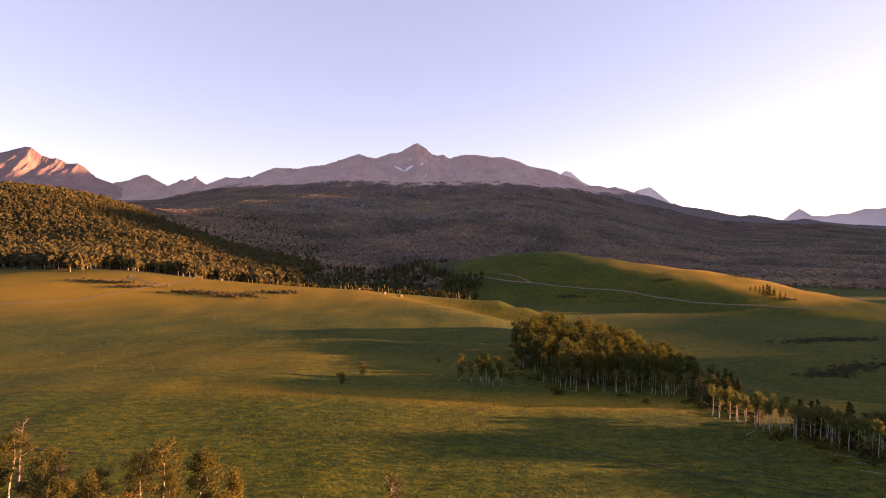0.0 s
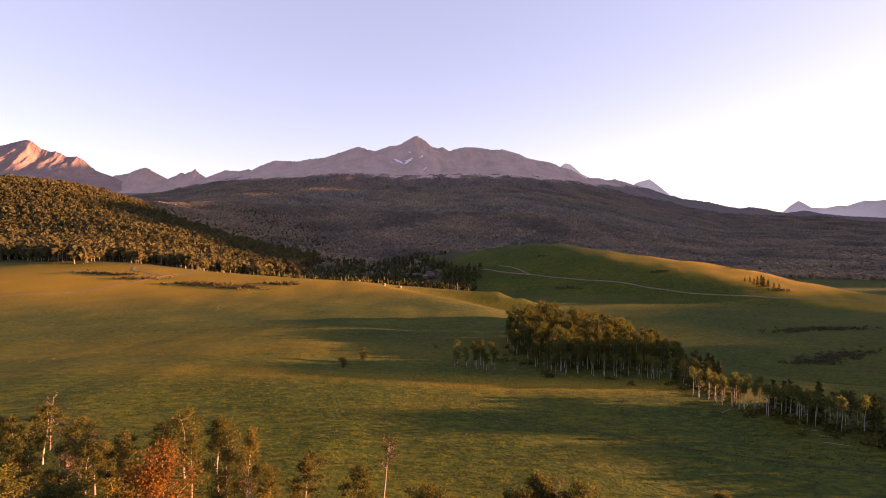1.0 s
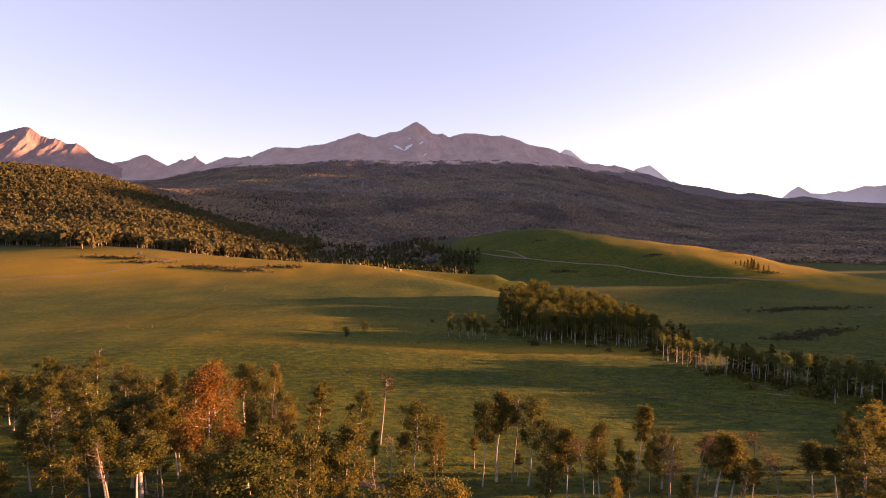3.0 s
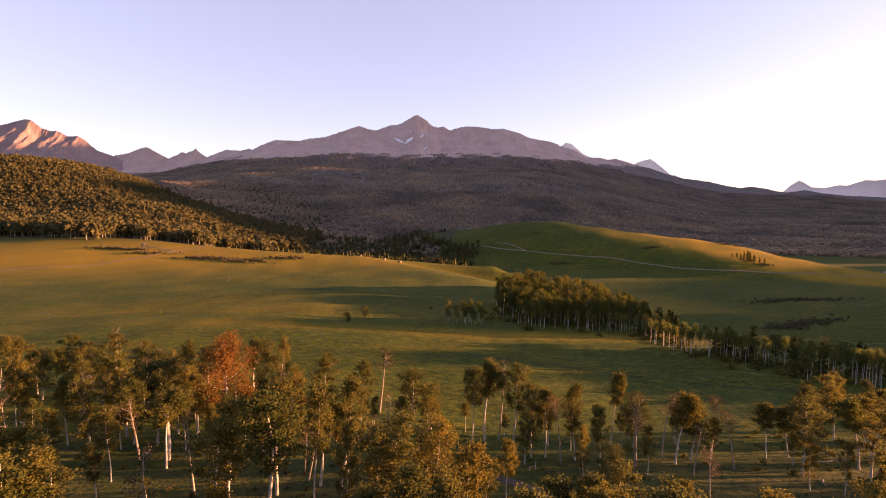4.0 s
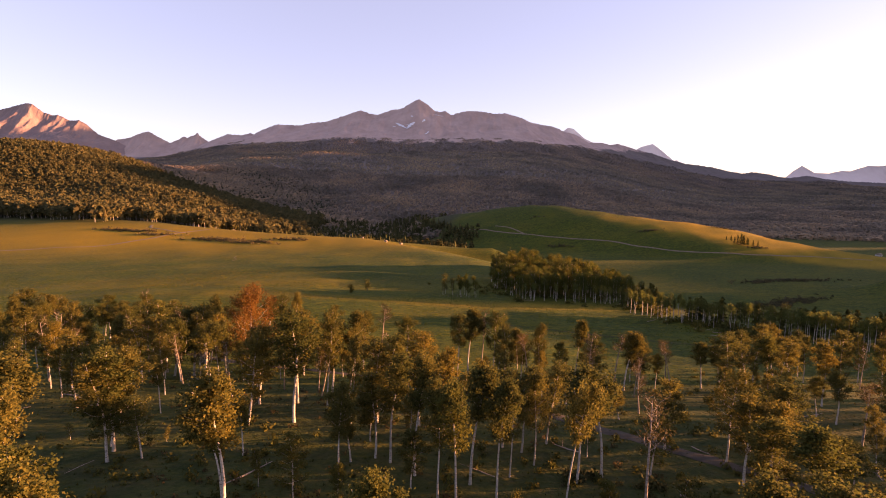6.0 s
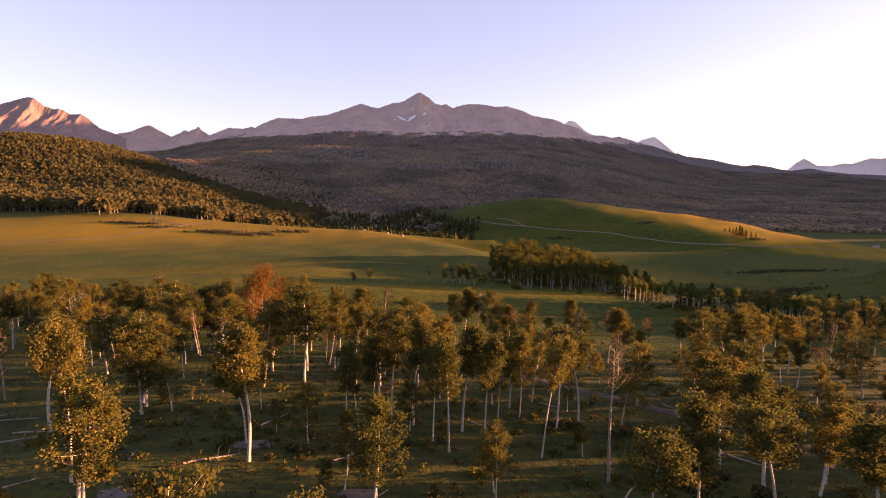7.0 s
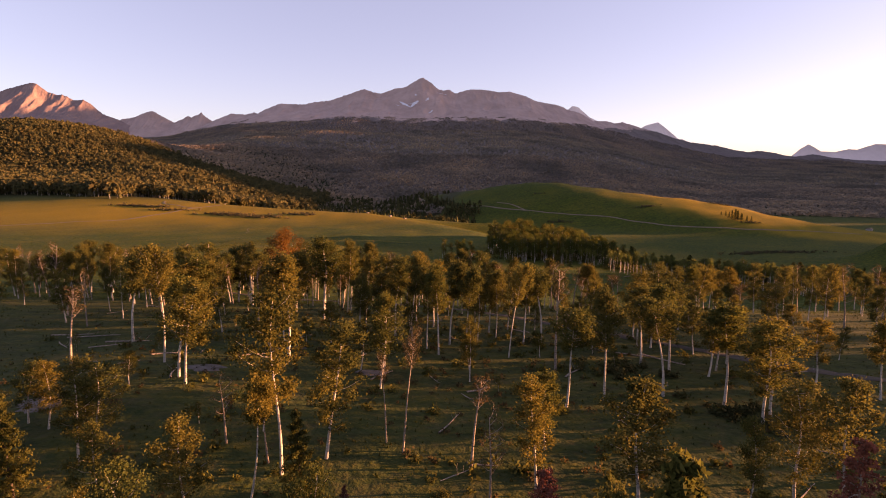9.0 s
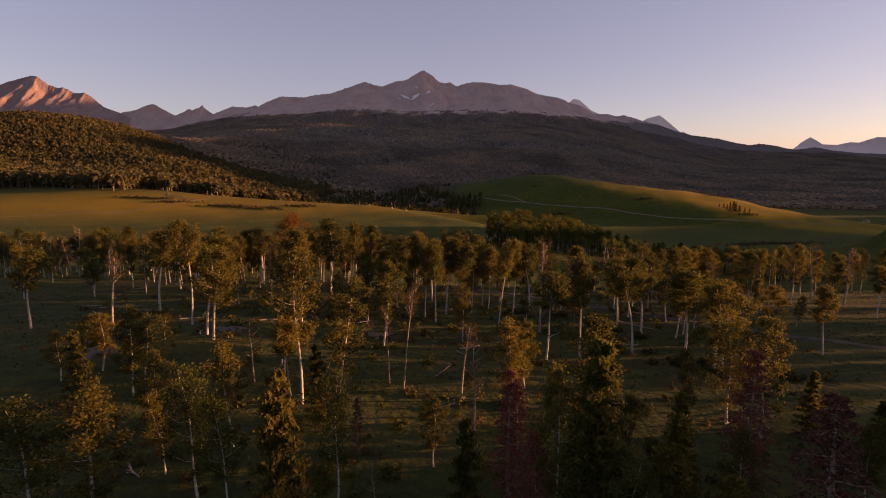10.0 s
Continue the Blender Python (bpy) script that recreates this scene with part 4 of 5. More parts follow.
row("D", (-30.6, -28.3, 4.2, 0.33, 4, 3.3), (-83.3, 23.4, 6.4, 0.34, 7.9, 3.9), (-34.8, -37, 6, 0.27, 3.8, 4.6), (-34.9, -40.5, 5.3, 0.34, 4, 2.2),
    (-26.3, -40.4, 7.4, 0.23, 3.7, 6.2), (44.7, -6.1, 6.4, 0.32, 4.5, -1.4), (-32.9, 1.3, 7.8, 0.16, 5.6, -2.4), (25.3, -1.5, 8, 0.21, 3.8, 9),
    (35.9, 2, 11.6, 0.32, 5.1, 0), (27.3, -14.9, 2.9, 0.15, 5.9, -9), (-88.2, 74.1, 12.3, 0.19, 8.1, 6.3), (67.4, 15.7, 8.3, 0.16, 8, -6),
    (65.9, 10.2, 9.4, 0.21, 7.6, -6.2), (-12.7, -8.4, 7.4, 0.16, 3.3, 2), (17.9, -10.2, 4.4, 0.37, 3, -9))
row("D", (-29, 65.4, 10.8, 0.15, 3.2, -0.4), (-5.5, 53, 13.3, 0.28, 7.5, 6.3), (-1.7, 57, 9.5, 0.15, 4.5, 2.2), (-66.8, 77.7, 11.9, 0.15, 6.4, 2.9),
    (-78.9, 82.2, 11.7, 0.15, 6.8, 3.4), (5.5, 47, 14.3, 0.46, 3.8, 4.9), (14.3, 39.1, 12.6, 0.2, 3.9, 1.2), (20.9, 37.9, 12.9, 0.36, 3.3, -2.1),
    (33.8, 47.4, 10.4, 0.15, 5.4, -1.9), (39.8, 39.2, 10.2, 0.43, 4.6, 1.7), (22.1, 23.7, 6.8, 0.15, 3.6, -3), (-71, 84.5, 12, 0.15, 7.8, 2.4),
    (-52.1, 85.7, 13.7, 0.15, 7.8, 1.7), (-57.8, 88.3, 10.4, 0.15, 5, 1.9), (-35.4, 64.2, 17, 0.15, 5.3, 1.5))
row("D", (-21.8, -61.1, 9, 0.24, 4.1, 0), (-13, -57.8, 10, 0.24, 3.4, 0), (-9.8, -60.2, 9, 0.24, 2.8, 0), (-19.1, -51, 8, 0.24, 3.2, 0),
    (14.3, -65.6, 8, 0.24, 3.1, 0), (-3.1, -57.8, 10, 0.24, 2.4, 0), (30.4, -46.4, 10, 0.24, 4.4, 0), (46.5, 8.3, 9, 0.15, 4.9, 0))
row("S", (-40.2, 34.7, 8, 0.97, 1, 3.2))
row("Y", (26.1, -8.3, 3.6, 0.27, 2.8, 4.2))
row("C", (-3.2, -69.7, 14, 0.2, 3.4, 0), (13.1, -63.7, 14, 0.2, 4.6, 0), (17, -65.3, 10, 0.2, 3.3, 0), (18.4, -67.9, 8, 0.2, 3, 0))
row("C", (5.3, -65.5, 10, 0.2, 1.7, 0))
row("R", (25.6, -65.2, 11, 0.2, 7.4, 0), (8.7, -58.5, 10, 0.2, 2.3, 0), (25.7, -57.4, 11, 0.2, 3.4, 0), (10, -61.4, 7, 0.2, 3, 0),
    (-2.6, -52.2, 5, 0.2, 1.2, 0), (9.7, -55.3, 8, 0.2, 2.6, 0))
row("O", (-35.1, 44.6, 19.8, 0.22, 8.6, 0))


def fill(kinds, n, x0, x1, y0, y1, low, high, seed, gap, keep=None, group="", taller=None, slim=True):
    """More trees of the same wood, never closer than a least distance."""
    r = np.random.RandomState(seed)
    got = []
    for _ in range(n * 30):
        if len(got) == n:
            break
        x, y = r.uniform(x0, x1), r.uniform(y0, y1)
        if keep and not keep(x, y):
            continue
        if all((x - a) ** 2 + (y - b) ** 2 > gap * gap for a, b in got + TAKEN):
            got.append((x, y))
            h = r.uniform(low, high) * (taller(x, y) if taller else 1.0)
            plant(kinds[r.randint(len(kinds))], x, y, h, group, r.uniform(0.2, 0.55), h * r.uniform(0.24, 0.35) if slim else None)
    TAKEN.extend(got)


TAKEN = [(o.location.x, o.location.y) for o in scene.objects if o.parent is None and o.type == "EMPTY"]
def off_track(x, y):
    return abs(y + 0.95 * x - 35.5) > 4


fill("LLDPL", 70, -140, -42, 34, 92, 10, 14.5, 300, 3.2, lambda x, y: y < 92 + 0.1 * x and x < -0.75 * y + 20)
fill("LLDLP", 30, -64, -20, 6, 60, 8, 13, 308, 3.2)
fill("LLLPD", 46, 62, 125, -5, 62, 9, 13.0, 301, 3.4)
fill("LLDPL", 24, -34, 60, 8, 50, 7, 11, 306, 3.6, off_track)
fill("LLDLP", 10, -34, 62, -14, 10, 4, 8, 309, 3.6, off_track)
fill("DLD", 9, -42, 0, 46, 68, 5, 9, 317, 3.0)
fill("DLD", 9, 4, 44, 42, 62, 4, 8, 318, 3.0)
fill("LDL", 16, 74, 112, -30, 25, 9, 12, 319, 5.0)
# Unseen trees far to the right, added to shade the wood floor.
fill("Q", 56, 114, 250, -95, 25, 10, 15, 302, 4.5)
fill("LDD", 18, -110, -58, -60, 20, 8, 11.5, 303, 6.0)
fill("YYD", 14, -60, 60, -78, 10, 2.0, 4, 304, 4.5)
fill("DLLDC", 16, -46, 46, -62, -46, 5, 9, 307, 3.6)
fill("DLLCRDL", 30, -46, 50, -76, -58, 5, 8.5, 305, 3.0)

# the dense grove on the meadow, and the belt that runs on from it
fill("MMN", 215, 22, 118, 192, 306, 10.5, 13.5, 310, 3.0, lambda x, y: y > 194 - 0.06 * x and ((x - 70) / 37) ** 2 + ((y - 240) / 66) ** 2 < 1, "trees of the grove",
     lambda x, y: (1 + 0.0055 * (y - 195)) * (1 - 0.16 * step(92, 108, x)) * (0.82 + 0.18 * step(30, 48, x)), False)
fill("T", 26, 40, 100, 186, 197, 7.5, 9.5, 316, 1.6, lambda x, y: abs(y - 194 + 0.06 * x) < 2.5, "trees of the grove", slim=False)
fill("MNM", 10, 4, 24, 192, 212, 7, 11.5, 311, 2.6, None, "trees of the grove", slim=False)
fill("KN", 13, 84, 104, 172, 194, 8, 12, 312, 2.8, None, "trees of the grove", slim=False)
fill("T", 80, 80, 140, 88, 160, 8.2, 11.2, 313, 1.4, lambda x, y: 0 < (x - 84) - (156 - y) * 0.6 < 8 and rough(x, y, 14, 70) > -0.5, "trees of the belt", slim=False)
fill("KNN", 44, 92, 150, 88, 146, 8, 11, 314, 2.8, lambda x, y: 8 <= (x - 84) - (156 - y) * 0.6 < 20, "trees of the belt", slim=False)
fill("QKQ", 60, 112, 240, 15, 126, 6.5, 9.5, 315, 3.6, lambda x, y: 4 < (x - 84) - (156 - y) * 0.6 < 130, "trees of the belt", slim=False)


# ---- two low trees alone in the meadow ----
for x, y, h in ((-38.4, 181.6, 5.6), (-33.1, 199.5, 6.2)):
    plant("B", x, y, h)


# ---- tracks and bare patches ----
def smooth_line(pts, n):
    pts = np.array(pts, float)
    k = np.concatenate([[0], np.cumsum(np.linalg.norm(np.diff(pts, axis=0), axis=1))])
    t = np.linspace(0, k[-1], n)
    return np.stack([curve(t, k, pts[:, i]) for i in range(2)], -1)


def track(name, pts, width, label, mat=DIRT, lift=0.06, n=120, seed=1):
    """A worn strip that follows the ground, with ragged edges."""
    r = np.random.RandomState(seed)
    c = smooth_line(pts, n)
    d = np.gradient(c, axis=0)
    d /= np.linalg.norm(d, axis=1)[:, None]
    side = np.stack([-d[:, 1], d[:, 0]], -1)
    cols = []
    for u in (-0.5, -0.25, 0, 0.25, 0.5):
        w = width * u * (1 + (0.3 * r.uniform(-1, 1, n) if abs(u) == 0.5 else 0))
        p = c + side * np.reshape(w, (-1, 1))
        z = land(p[:, 0], p[:, 1]) + lift * (0.2 if abs(u) == 0.5 else 1.0)
        cols.append(np.column_stack([p, z]))
    v = np.stack(cols, 1).reshape(-1, 3)
    k = np.arange(n * 5).reshape(n, 5)
    q = np.stack([k[:-1, :-1], k[:-1, 1:], k[1:, 1:], k[1:, :-1]], -1).reshape(-1, 4)
    return tagged(new(name, mesh_from(name, v, q[:, ::-1], (mat,), smooth=True)), label, "track", kind="structure")


track("dirt_track", [(-60, 70), (-42, 61), (-30, 56), (-22, 52.6), (-12.5, 47), (-4, 39.5), (6, 30.5), (18, 18), (31, 5.5), (41, -4), (50, -13), (66, -24)], 2.1,
      "worn dirt track through the aspen wood", lift=0.12)
track("meadow_road", [(-520, 440), (-413, 483), (-357, 517), (-335, 565), (-322, 604), (-300, 640)], 4.5, "pale dirt road across the golden slope", mat=ROAD, lift=0.3, seed=2)
track("meadow_road", [(-322, 604), (-350, 622), (-382, 645), (-390, 665)], 3.5, "pale dirt road across the golden slope", mat=ROAD, lift=0.3, seed=3)
track("hill_road", [(28, 927), (74, 873), (114, 822), (153, 790), (190, 766), (233, 740), (271, 712), (315, 671), (354, 646), (395, 631), (442, 618), (493, 611), (560, 598)], 3.2,
      "pale gravel road along the hillside", mat=ROAD, lift=0.45, seed=4, n=260)
track("hill_road", [(106, 862), (125, 837), (146, 796)], 2.6, "pale gravel road along the hillside", mat=ROAD, lift=0.45, seed=8, n=60)
track("wheel_track", [(-188, 436), (-184, 420), (-178, 408), (-177, 396)], 0.5, "short pale wheel track in the grass", mat=ROAD, lift=0.12, seed=5)
track("cattle_path", [(10, 133), (36.7, 122), (60, 105.6), (76, 100), (100, 92)], 0.7, "narrow dark trodden path in the grass", mat=PATH_SOIL, lift=0.08, seed=6)
track("cattle_path", [(-140, 128), (-108, 119), (-98, 116), (-84, 113)], 0.8, "narrow dark trodden path in the grass", mat=PATH_SOIL, lift=0.1, seed=7)


def patch(x, y, rx, ry, seed, name="gravel_patch", mat=SAND):
    r = np.random.RandomState(seed)
    a = np.arange(28) * math.tau / 28
    rings = [np.array([[x, y]])]
    edge = r.uniform(0.7, 1.2, 28)
    for f in (0.4, 0.75, 1.0):
        rings.append(np.stack([x + rx * f * np.cos(a) * (1 if f < 1 else edge), y + ry * f * np.sin(a) * (1 if f < 1 else edge)], -1))
    p = np.concatenate(rings)
    z = land(p[:, 0], p[:, 1]) + np.concatenate([[0.1], np.full(56, 0.09), np.full(28, -0.02)])
    k = np.arange(28)
    tri = np.stack([0 * k, 1 + k, 1 + (k + 1) % 28], -1)
    q = np.concatenate([np.stack([1 + 28 * j + k, 29 + 28 * j + k, 29 + 28 * j + (k + 1) % 28, 1 + 28 * j + (k + 1) % 28], -1) for j in (0, 1)])
    return tagged(new(name, mesh_from(name, np.column_stack([p, z]), [tri, q], (mat,), smooth=True)), "patch of bare pale gravelly soil", "soil", kind="structure")


patch(-25.4, -21.3, 2.6, 1.7, 1)
patch(-18.5, -9.0, 2.6, 1.5, 2)
patch(-5.4, -19.2, 2.0, 1.3, 3)
patch(-36.5, -33.0, 2.6, 2.0, 4)


# ---- fallen timber ----
def fallen_log(seed, length):
    r = np.random.RandomState(seed)
    t = np.linspace(0, 1, 7)
    p = np.stack([(t - 0.5) * length, 0.12 * np.sin(t * 5 + seed), 0.09 + 0.05 * np.sin(t * 3)], -1)
    ob = tagged(new("fallen_log"), "bleached fallen aspen log lying in the grass", "log", "fallen logs")
    part("log", mesh_from("log", *tube(p, np.linspace(0.13, 0.05, 7), 6), (BARK_DEAD,), smooth=True), ob)
    for k in range(3):
        b = limb(r, p[3 + k], np.array([0.5, r.choice([-0.8, 0.8]), 0.5]), r.uniform(0.5, 1.3), rise=0.2)
        part("branch", mesh_from("branch", *tube(b, np.linspace(0.03, 0.01, 5), 4), (BARK_DEAD,)), ob)
    return ob


LOGS = [fallen_log(i, l) for i, l in enumerate((4.5, 6.5, 3.2, 8.0))]


def lay(x, y, turn, k, scale=1.0):
    d = 1.5
    c, s = math.cos(radians(turn)), math.sin(radians(turn))
    pitch = math.degrees(math.atan2(float(land(x + d * c, y + d * s) - land(x - d * c, y - d * s)), 2 * d))
    m = pose(x, y, float(land(x, y)) - 0.06, 0, 0, turn) @ pose(0, 0, 0, 0, -pitch, 0) @ Matrix.Scale(scale, 4)
    if LOGS[k].location.length == 0:
        LOGS[k].matrix_basis = m
        return LOGS[k]
    return copy_thing(LOGS[k], m)


lr = np.random.RandomState(9)
for x, y, turn, k in ((-45, -8, 35, 1), (-44, -6, 12, 1), (-33, -15, 20, 0), (-21, -13, 40, 1), (36, -12, -38, 3), (30, -8, -30, 3), (30, -22, 15, 0), (-4, -20, 60, 0),
                      (21, -17, 50, 0), (8, -24, 30, 2), (-28, -24, 110, 0), (-52, -2, 5, 3), (-56, 0, 12, 3), (60, 38, 25, 1), (64, 40, -10, 1), (57, 36, 60, 0),
                      (98, 124, -20, 3), (101, 118, -12, 3), (97, 113, -25, 1), (86, 143, 40, 1), (90, 138, 70, 1), (44, 190, -8, 3), (40, 189, 60, 0)):
    lay(x, y, turn, k)
for _ in range(46):
    lay(lr.uniform(-62, 62), lr.uniform(-72, 30), lr.uniform(0, 360), lr.randint(4), lr.uniform(0.5, 1.0))


# ---- shrubs, tussocks and grass ----
def shrubs(name, spots, n, size, seed, mat, label, per=26):
    """Low scrub: heaps of leaf sprays over elliptical stretches of ground (x, y, half length, half width, turn)."""
    r = np.random.RandomState(seed)
    cs, ss = [], []
    area = np.array([a * b for _, _, a, b, _ in spots], float)
    for (x, y, a, b, turn), w in zip(spots, area / area.sum()):
        m = max(3, int(n * w))
        u, v = r.normal(size=(2, m)) * 0.55
        c, s = math.cos(radians(turn)), math.sin(radians(turn))
        px, py = x + a * u * c - b * v * s, y + a * u * s + b * v * c
        h = size * r.uniform(0.5, 1.3, m)
        o = r.normal(size=(m, per, 3)) * np.array([0.4, 0.4, 0.0]) * h[:, None, None]
        o[..., 2] = np.abs(r.normal(size=(m, per))) * 0.42 * h[:, None] + 0.05
        p = np.stack([px, py, land(px, py)], -1)[:, None] + o
        cs.append(p.reshape(-1, 3))
        ss.append(np.repeat(h, per))
    c = np.concatenate(cs)
    v, q = leaves(r, c, np.concatenate(ss)[:, None] * 0.34)
    return tagged(new(name, mesh_from(name, v, q, (mat,))), label, "shrubs", kind="stuff")


SAGE = leaf_material("sage_leaf", [(0.095, 0.082, 0.022), (0.135, 0.11, 0.026), (0.07, 0.066, 0.018)], 0.2)
FLOWER = leaf_material("meadow_herb", [(0.12, 0.115, 0.016), (0.155, 0.135, 0.02), (0.09, 0.09, 0.012)], 0.3)
shrubs("scrub", [(-262, 556, 30, 9, -5), (-215, 540, 34, 9, -6), (-170, 560, 26, 6, 0), (-395, 612, 40, 8, -10), (-345, 585, 26, 6, 0)], 340, 2.6, 1, SCRUB_LEAF,
       "dark willow scrub in a hollow of the meadow")
shrubs("scrub", [(330, 458, 26, 7, 10), (372, 466, 38, 8, 0), (262, 346, 22, 6, 0), (296, 362, 34, 9, 20), (325, 736, 17, 5, -10), (445, 742, 14, 5, -35), (190, 731, 18, 7, -20), (181, 863, 9, 4, 0), (37, 816, 12, 9, 0),
        (440, 646, 12, 5, -20)], 900, 1.5, 2, SCRUB_LEAF, "dark oak scrub on the shaded hillside")
shrubs("sagebrush", [(-120, 215, 90, 14, 0), (-150, 260, 110, 16, 0), (-70, 205, 50, 8, 0), (-110, 300, 120, 26, 0)], 2600, 0.5, 3, SAGE, "yellowish sagebrush tussocks over the meadow", 8)
shrubs("wildflowers", [(-60, 150, 120, 60, 0), (20, 120, 90, 40, 0), (-120, 240, 120, 60, 0)], 3600, 0.34, 4, FLOWER, "pale flowering herbs scattered through the meadow", 7)
shrubs("undergrowth", [(28, -20, 7, 2.5, -25), (33, -31, 10, 3, -20), (-25, -5, 30, 20, 0), (20, 0, 40, 25, 0), (0, -45, 45, 15, 0), (60, 45, 25, 15, 0)], 420, 0.8, 5, LEAF_DARK,
       "low dark undergrowth between the aspens", 34)
shrubs("juniper_scrub", [(27, -17, 6, 2.2, -20), (30, -14, 3, 1.2, 0), (37, -31, 7, 2.4, -25), (42, -34, 5, 2, -10), (18, -2, 3, 1.5, 0), (-12, -10, 2.5, 1.2, 0), (24, -4, 2.5, 1.5, 0)], 120, 0.75, 7, NEEDLE,
       "low dark spreading juniper between the aspens", 60)
shrubs("dry_brush", [(-20, -15, 35, 25, 0), (20, -25, 35, 20, 0), (-10, 20, 40, 20, 0), (0, -50, 40, 12, 0)], 420, 0.55, 8, LEAF_PALE, "withered brown brush and saplings on the woodland floor", 22)
# Shrubs added to darken the inside of the grove, where shade lies.
shrubs("undergrowth", [(66, 236, 34, 40, 0), (95, 172, 12, 14, 0), (106, 128, 10, 26, 20)], 420, 2.4, 6, LEAF_DARK, "leafy fill added inside the grove to darken its shade", 30)


def tussocks(name, n, seed, x_at, y0, y1, tall, label, mat):
    """Standing grass: small tufts of four blades."""
    r = np.random.RandomState(seed)
    y = y0 + (y1 - y0) * r.uniform(0, 1, n) ** 1.2 + r.normal(size=n) * 4
    x = r.uniform(-1, 1, n) * x_at(y)
    keep = rough(x, y, 9 + 0.06 * np.maximum(y, 0), seed) + 0.5 * rough(x, y, 45, seed + 1) > r.uniform(-1, 1, n) * 0.8
    x, y = x[keep], y[keep]
    n = len(x)
    h = tall * r.uniform(0.5, 1.5, n)
    p = np.stack([x, y, land(x, y) - 0.03], -1)
    vs = []
    for _ in range(4):
        a = r.uniform(0, math.tau, n)
        d = np.stack([np.cos(a), np.sin(a), 0 * a], -1)
        w = np.stack([-np.sin(a), np.cos(a), 0 * a], -1)
        vs.append(np.stack([p + d * 0.1 + w * h[:, None] * 0.22, p + d * 0.1 - w * h[:, None] * 0.22,
                            p + d * h[:, None] * r.uniform(0.1, 0.8, (n, 1)) + np.array([0, 0, 1.0]) * h[:, None]], 1))
    v = np.stack(vs, 1).reshape(-1, 3)
    return tagged(new(name, mesh_from(name, v, np.arange(len(v)).reshape(-1, 3), (mat,))), label, "grass", kind="stuff")


BLADE = leaf_material("grass_blade", [(0.034, 0.064, 0.007), (0.046, 0.07, 0.008), (0.072, 0.078, 0.012), (0.040, 0.066, 0.007)], 0.5)
# Meadow grass again, darkened in colour for the shade under the aspens.
SHADE_BLADE = leaf_material("shaded_woodland_grass", [(0.03, 0.046, 0.01), (0.043, 0.055, 0.012), (0.072, 0.06, 0.02), (0.036, 0.05, 0.01)], 0.45)
tussocks("grass", 52000, 21, lambda y: 75 + 0.75 * (y + 120), -120, 58, 0.22, "ankle-high grass tufts under the aspens, darkened for shade", SHADE_BLADE)
tussocks("grass", 56000, 23, lambda y: 75 + 0.75 * (y + 120), 45, 170, 0.19, "ankle-high meadow grass tufts", BLADE)
tussocks("grass", 70000, 22, lambda y: 20 + 0.85 * (y + 30), 100, 440, 0.26, "tall meadow grass in tufts", BLADE)


# ---- far buildings and fence ----
def cabin(x, y, turn, w, d, h, wall, label):
    """A small house: walls, pitched roof, door and two windows."""
    ob = tagged(new("cabin"), label, "building")
    ob.matrix_basis = pose(x, y, float(land(x, y)) - 0.2, 0, 0, turn)

    def block(name, x0, x1, y0, y1, z0, z1, mat, parent=ob):
        v = np.array([(a, b, c) for c in (z0, z1) for b in (y0, y1) for a in (x0, x1)], float)
        q = np.array([(0, 2, 3, 1), (4, 5, 7, 6), (0, 1, 5, 4), (2, 6, 7, 3), (0, 4, 6, 2), (1, 3, 7, 5)])
        return part(name, mesh_from(name, v, q, (mat,)), parent)

    block("wall", -w / 2, w / 2, -d / 2, d / 2, 0, h, wall)
    e = 0.4
    v = np.array([(-w / 2 - e, -d / 2 - e, h - 0.1), (w / 2 + e, -d / 2 - e, h - 0.1), (w / 2 + e, d / 2 + e, h - 0.1), (-w / 2 - e, d / 2 + e, h - 0.1),
                  (-w / 2 - e, 0, h + d * 0.35), (w / 2 + e, 0, h + d * 0.35)])
    part("roof", mesh_from("roof", v, [np.array([(0, 1, 5, 4), (2, 3, 4, 5), (3, 2, 1, 0)]), np.array([(0, 4, 3), (1, 2, 5)])], (PLANK,)), ob)
    block("door", -0.5, 0.5, -d / 2 - 0.06, -d / 2 + 0.02, 0, 2.1, PLANK)
    for s in (-1, 1):
        win = block("window", s * w * 0.3 - 0.4, s * w * 0.3 + 0.4, -d / 2 - 0.05, -d / 2 + 0.02, 0.9, 1.8, BARK_DARK)
        block("window_sill", s * w * 0.3 - 0.5, s * w * 0.3 + 0.5, -d / 2 - 0.12, -d / 2 + 0.02, 0.82, 0.9, PLANK, win)
    return ob


cabin(-64, 612, 10, 3.4, 2.6, 1.8, WHITE, "small white cabin at the meadow's far edge")
cabin(-96, 625, -15, 3.0, 2.4, 1.8, PLANK, "small weathered wooden cabin at the meadow's far edge")
cabin(-45, 618, 30, 3.4, 2.6, 1.9, PLANK, "small weathered wooden shed beside the cabins")
cabin(606, 642, 20, 7.5, 4.8, 2.6, WHITE, "low white house on the far slope")
for i, (x, y, h) in enumerate(((419, 673, 8), (420, 666, 9), (422, 662, 13), (425, 659, 16), (429, 659, 14), (433, 657, 11), (439, 654, 8), (446, 654, 7), (436, 660, 8), (414, 676, 6))):
    plant("K", x, y, h, "spruces on the far hill")


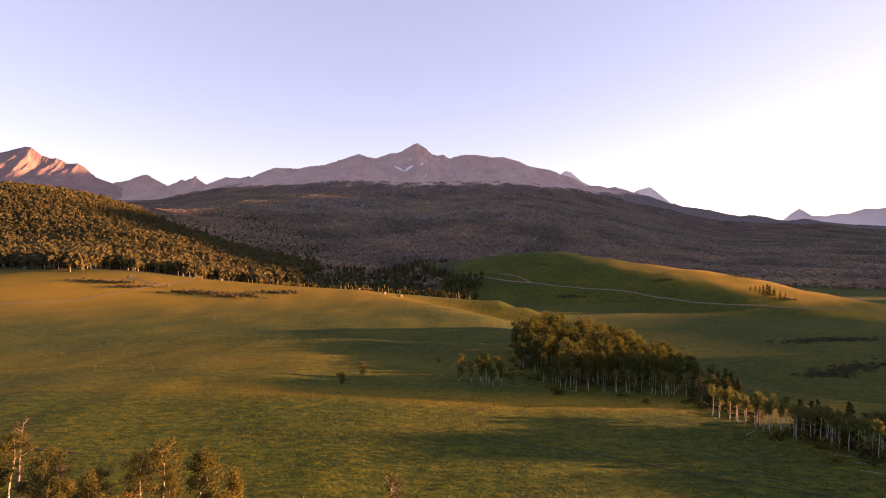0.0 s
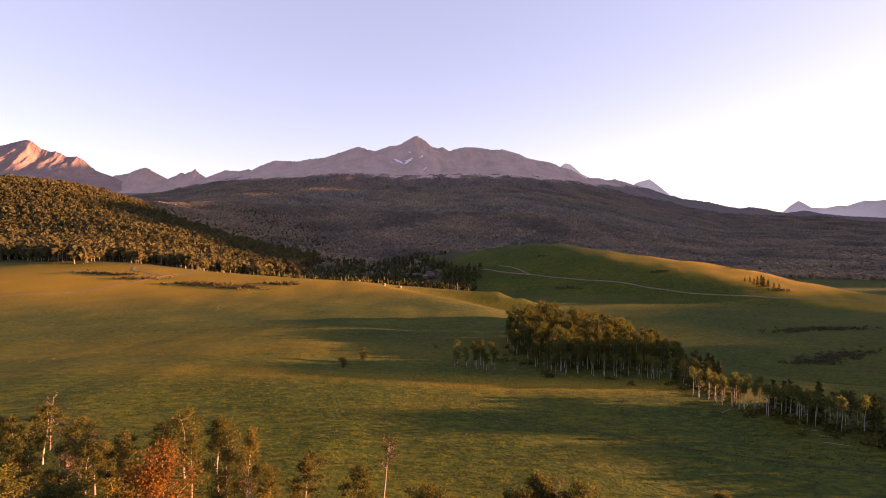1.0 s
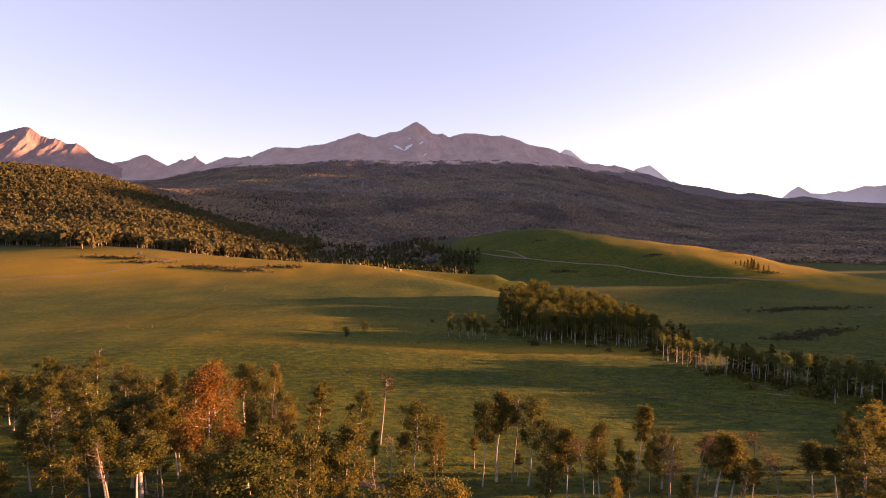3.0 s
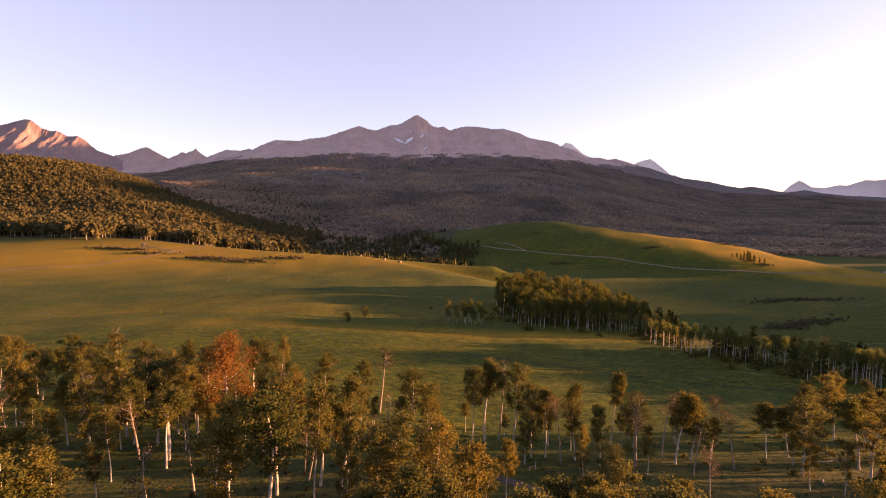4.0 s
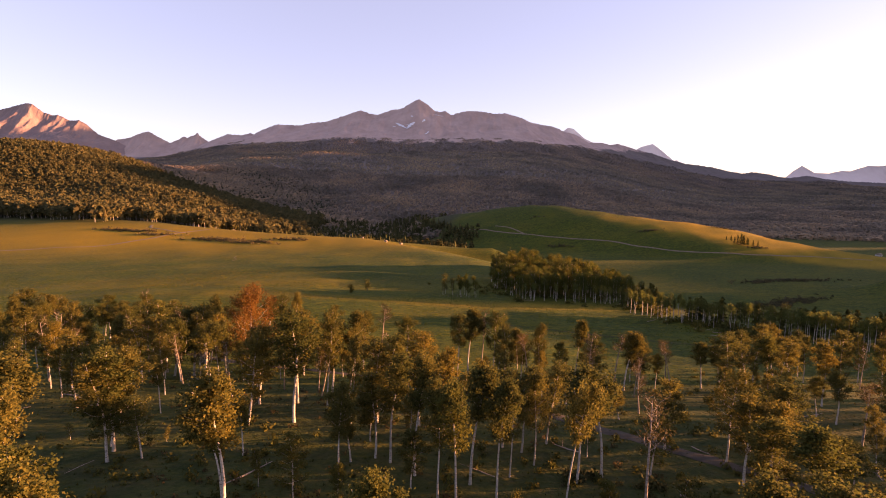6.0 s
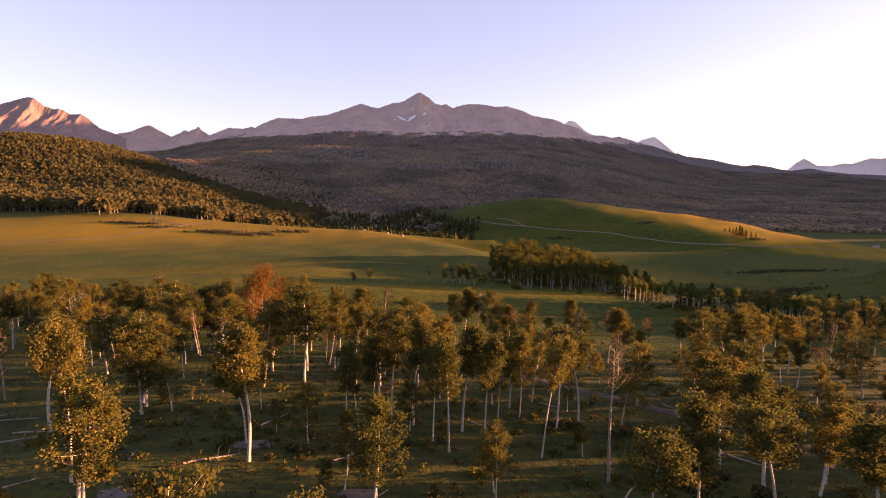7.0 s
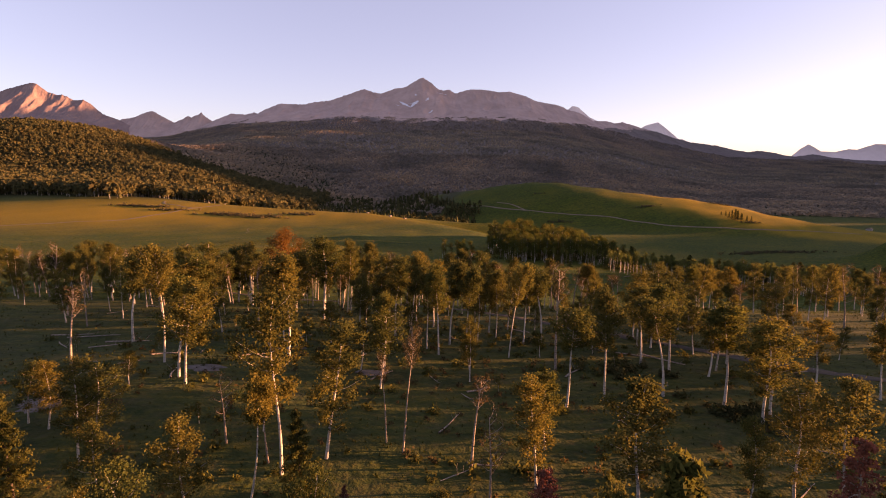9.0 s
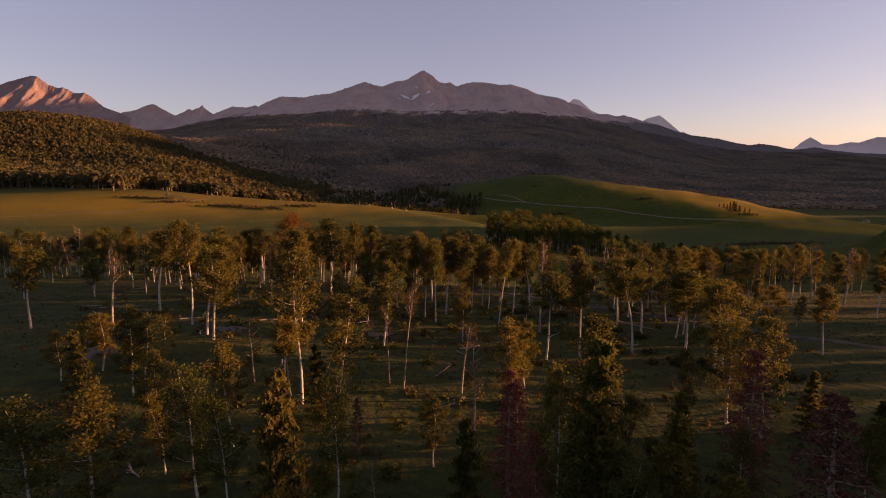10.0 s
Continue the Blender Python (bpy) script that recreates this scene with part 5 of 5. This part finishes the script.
def fence_post(x, y):
    r = np.random.RandomState(int(abs(x * 10)))
    v, q = tube(np.array([(0, 0, -0.3), (0.01, 0, 0.6), (0.03, 0.01, 1.3)]), np.array([0.07, 0.065, 0.06]), 6)
    ob = tagged(new("fence_post", mesh_from("fence_post", v, q, (PLANK,))), "weathered grey wooden fence post in grass", "post", "fence posts")
    ob.matrix_basis = pose(x, y, float(land(x, y)), r.uniform(-4, 4), r.uniform(-4, 4), 0)


for k in range(9):
    fence_post(3 + 2.1 * k, 190.5 + 0.2 * k)


def frame_stand(x, y):
    """The little post-and-rail stand beside the track."""
    ob = tagged(new("rail_stand"), "small weathered wooden post-and-rail stand", "stand")
    ob.matrix_basis = pose(x, y, float(land(x, y)), 0, 0, 20)
    for s in (-0.5, 0.5):
        part("post", mesh_from("post", *tube(np.array([(s, 0, -0.2), (s, 0, 0.6 + (s > 0) * 0.5)]), np.array([0.07, 0.06]), 6), (WHITE,)), ob)
    part("rail", mesh_from("rail", *tube(np.array([(-0.6, 0.07, 0.45), (0.6, 0.07, 0.5)]), np.array([0.06, 0.06]), 6), (PLANK,)), ob)


frame_stand(13.3, 32.5)


# ---- old snow high on the range ----
def snowfield(x0, z0, x1, z1, width, seed):
    """A tongue of old snow that lies in a gully of the range, from one height down to another."""
    r = np.random.RandomState(seed)
    n = 9
    t = np.linspace(0, 1, n)
    x = x0 + (x1 - x0) * t + 6 * r.uniform(-1, 1, n)
    w = width * np.sin(np.linspace(0.35, 2.8, n)) * r.uniform(0.6, 1.3, n)
    depth = np.linspace(4550, 3600, 400)
    v = []
    for u in (-0.5, 0, 0.5):
        xs = x + w * u
        ys = np.array([depth[np.argmax(main_height(np.full(400, a), depth) < z)] for a, z in zip(xs, z0 + (z1 - z0) * t)])
        v.append(np.column_stack([xs, ys, main_height(xs, ys) + 4]))
    v = np.stack(v, 1).reshape(-1, 3)
    k = np.arange(3 * n).reshape(n, 3)
    q = np.stack([k[:-1, :-1], k[1:, :-1], k[1:, 1:], k[:-1, 1:]], -1).reshape(-1, 4)
    return tagged(new("snowfield", mesh_from("snowfield", v, q, (SNOW,), smooth=True)), "narrow tongue of old snow on rock", "snow", "old snow")


for i, (x0, z0, x1, z1, w) in enumerate(((-330, 560, -235, 500, 34), (-180, 560, -225, 505, 40), (-265, 535, -190, 545, 18), (-95, 590, -110, 560, 20),
                                         (-30, 655, 60, 640, 26), (-360, 530, -330, 520, 16), (-205, 625, -195, 610, 14), (-60, 470, -85, 440, 14))):
    snowfield(x0, z0, x1, z1, w, i)
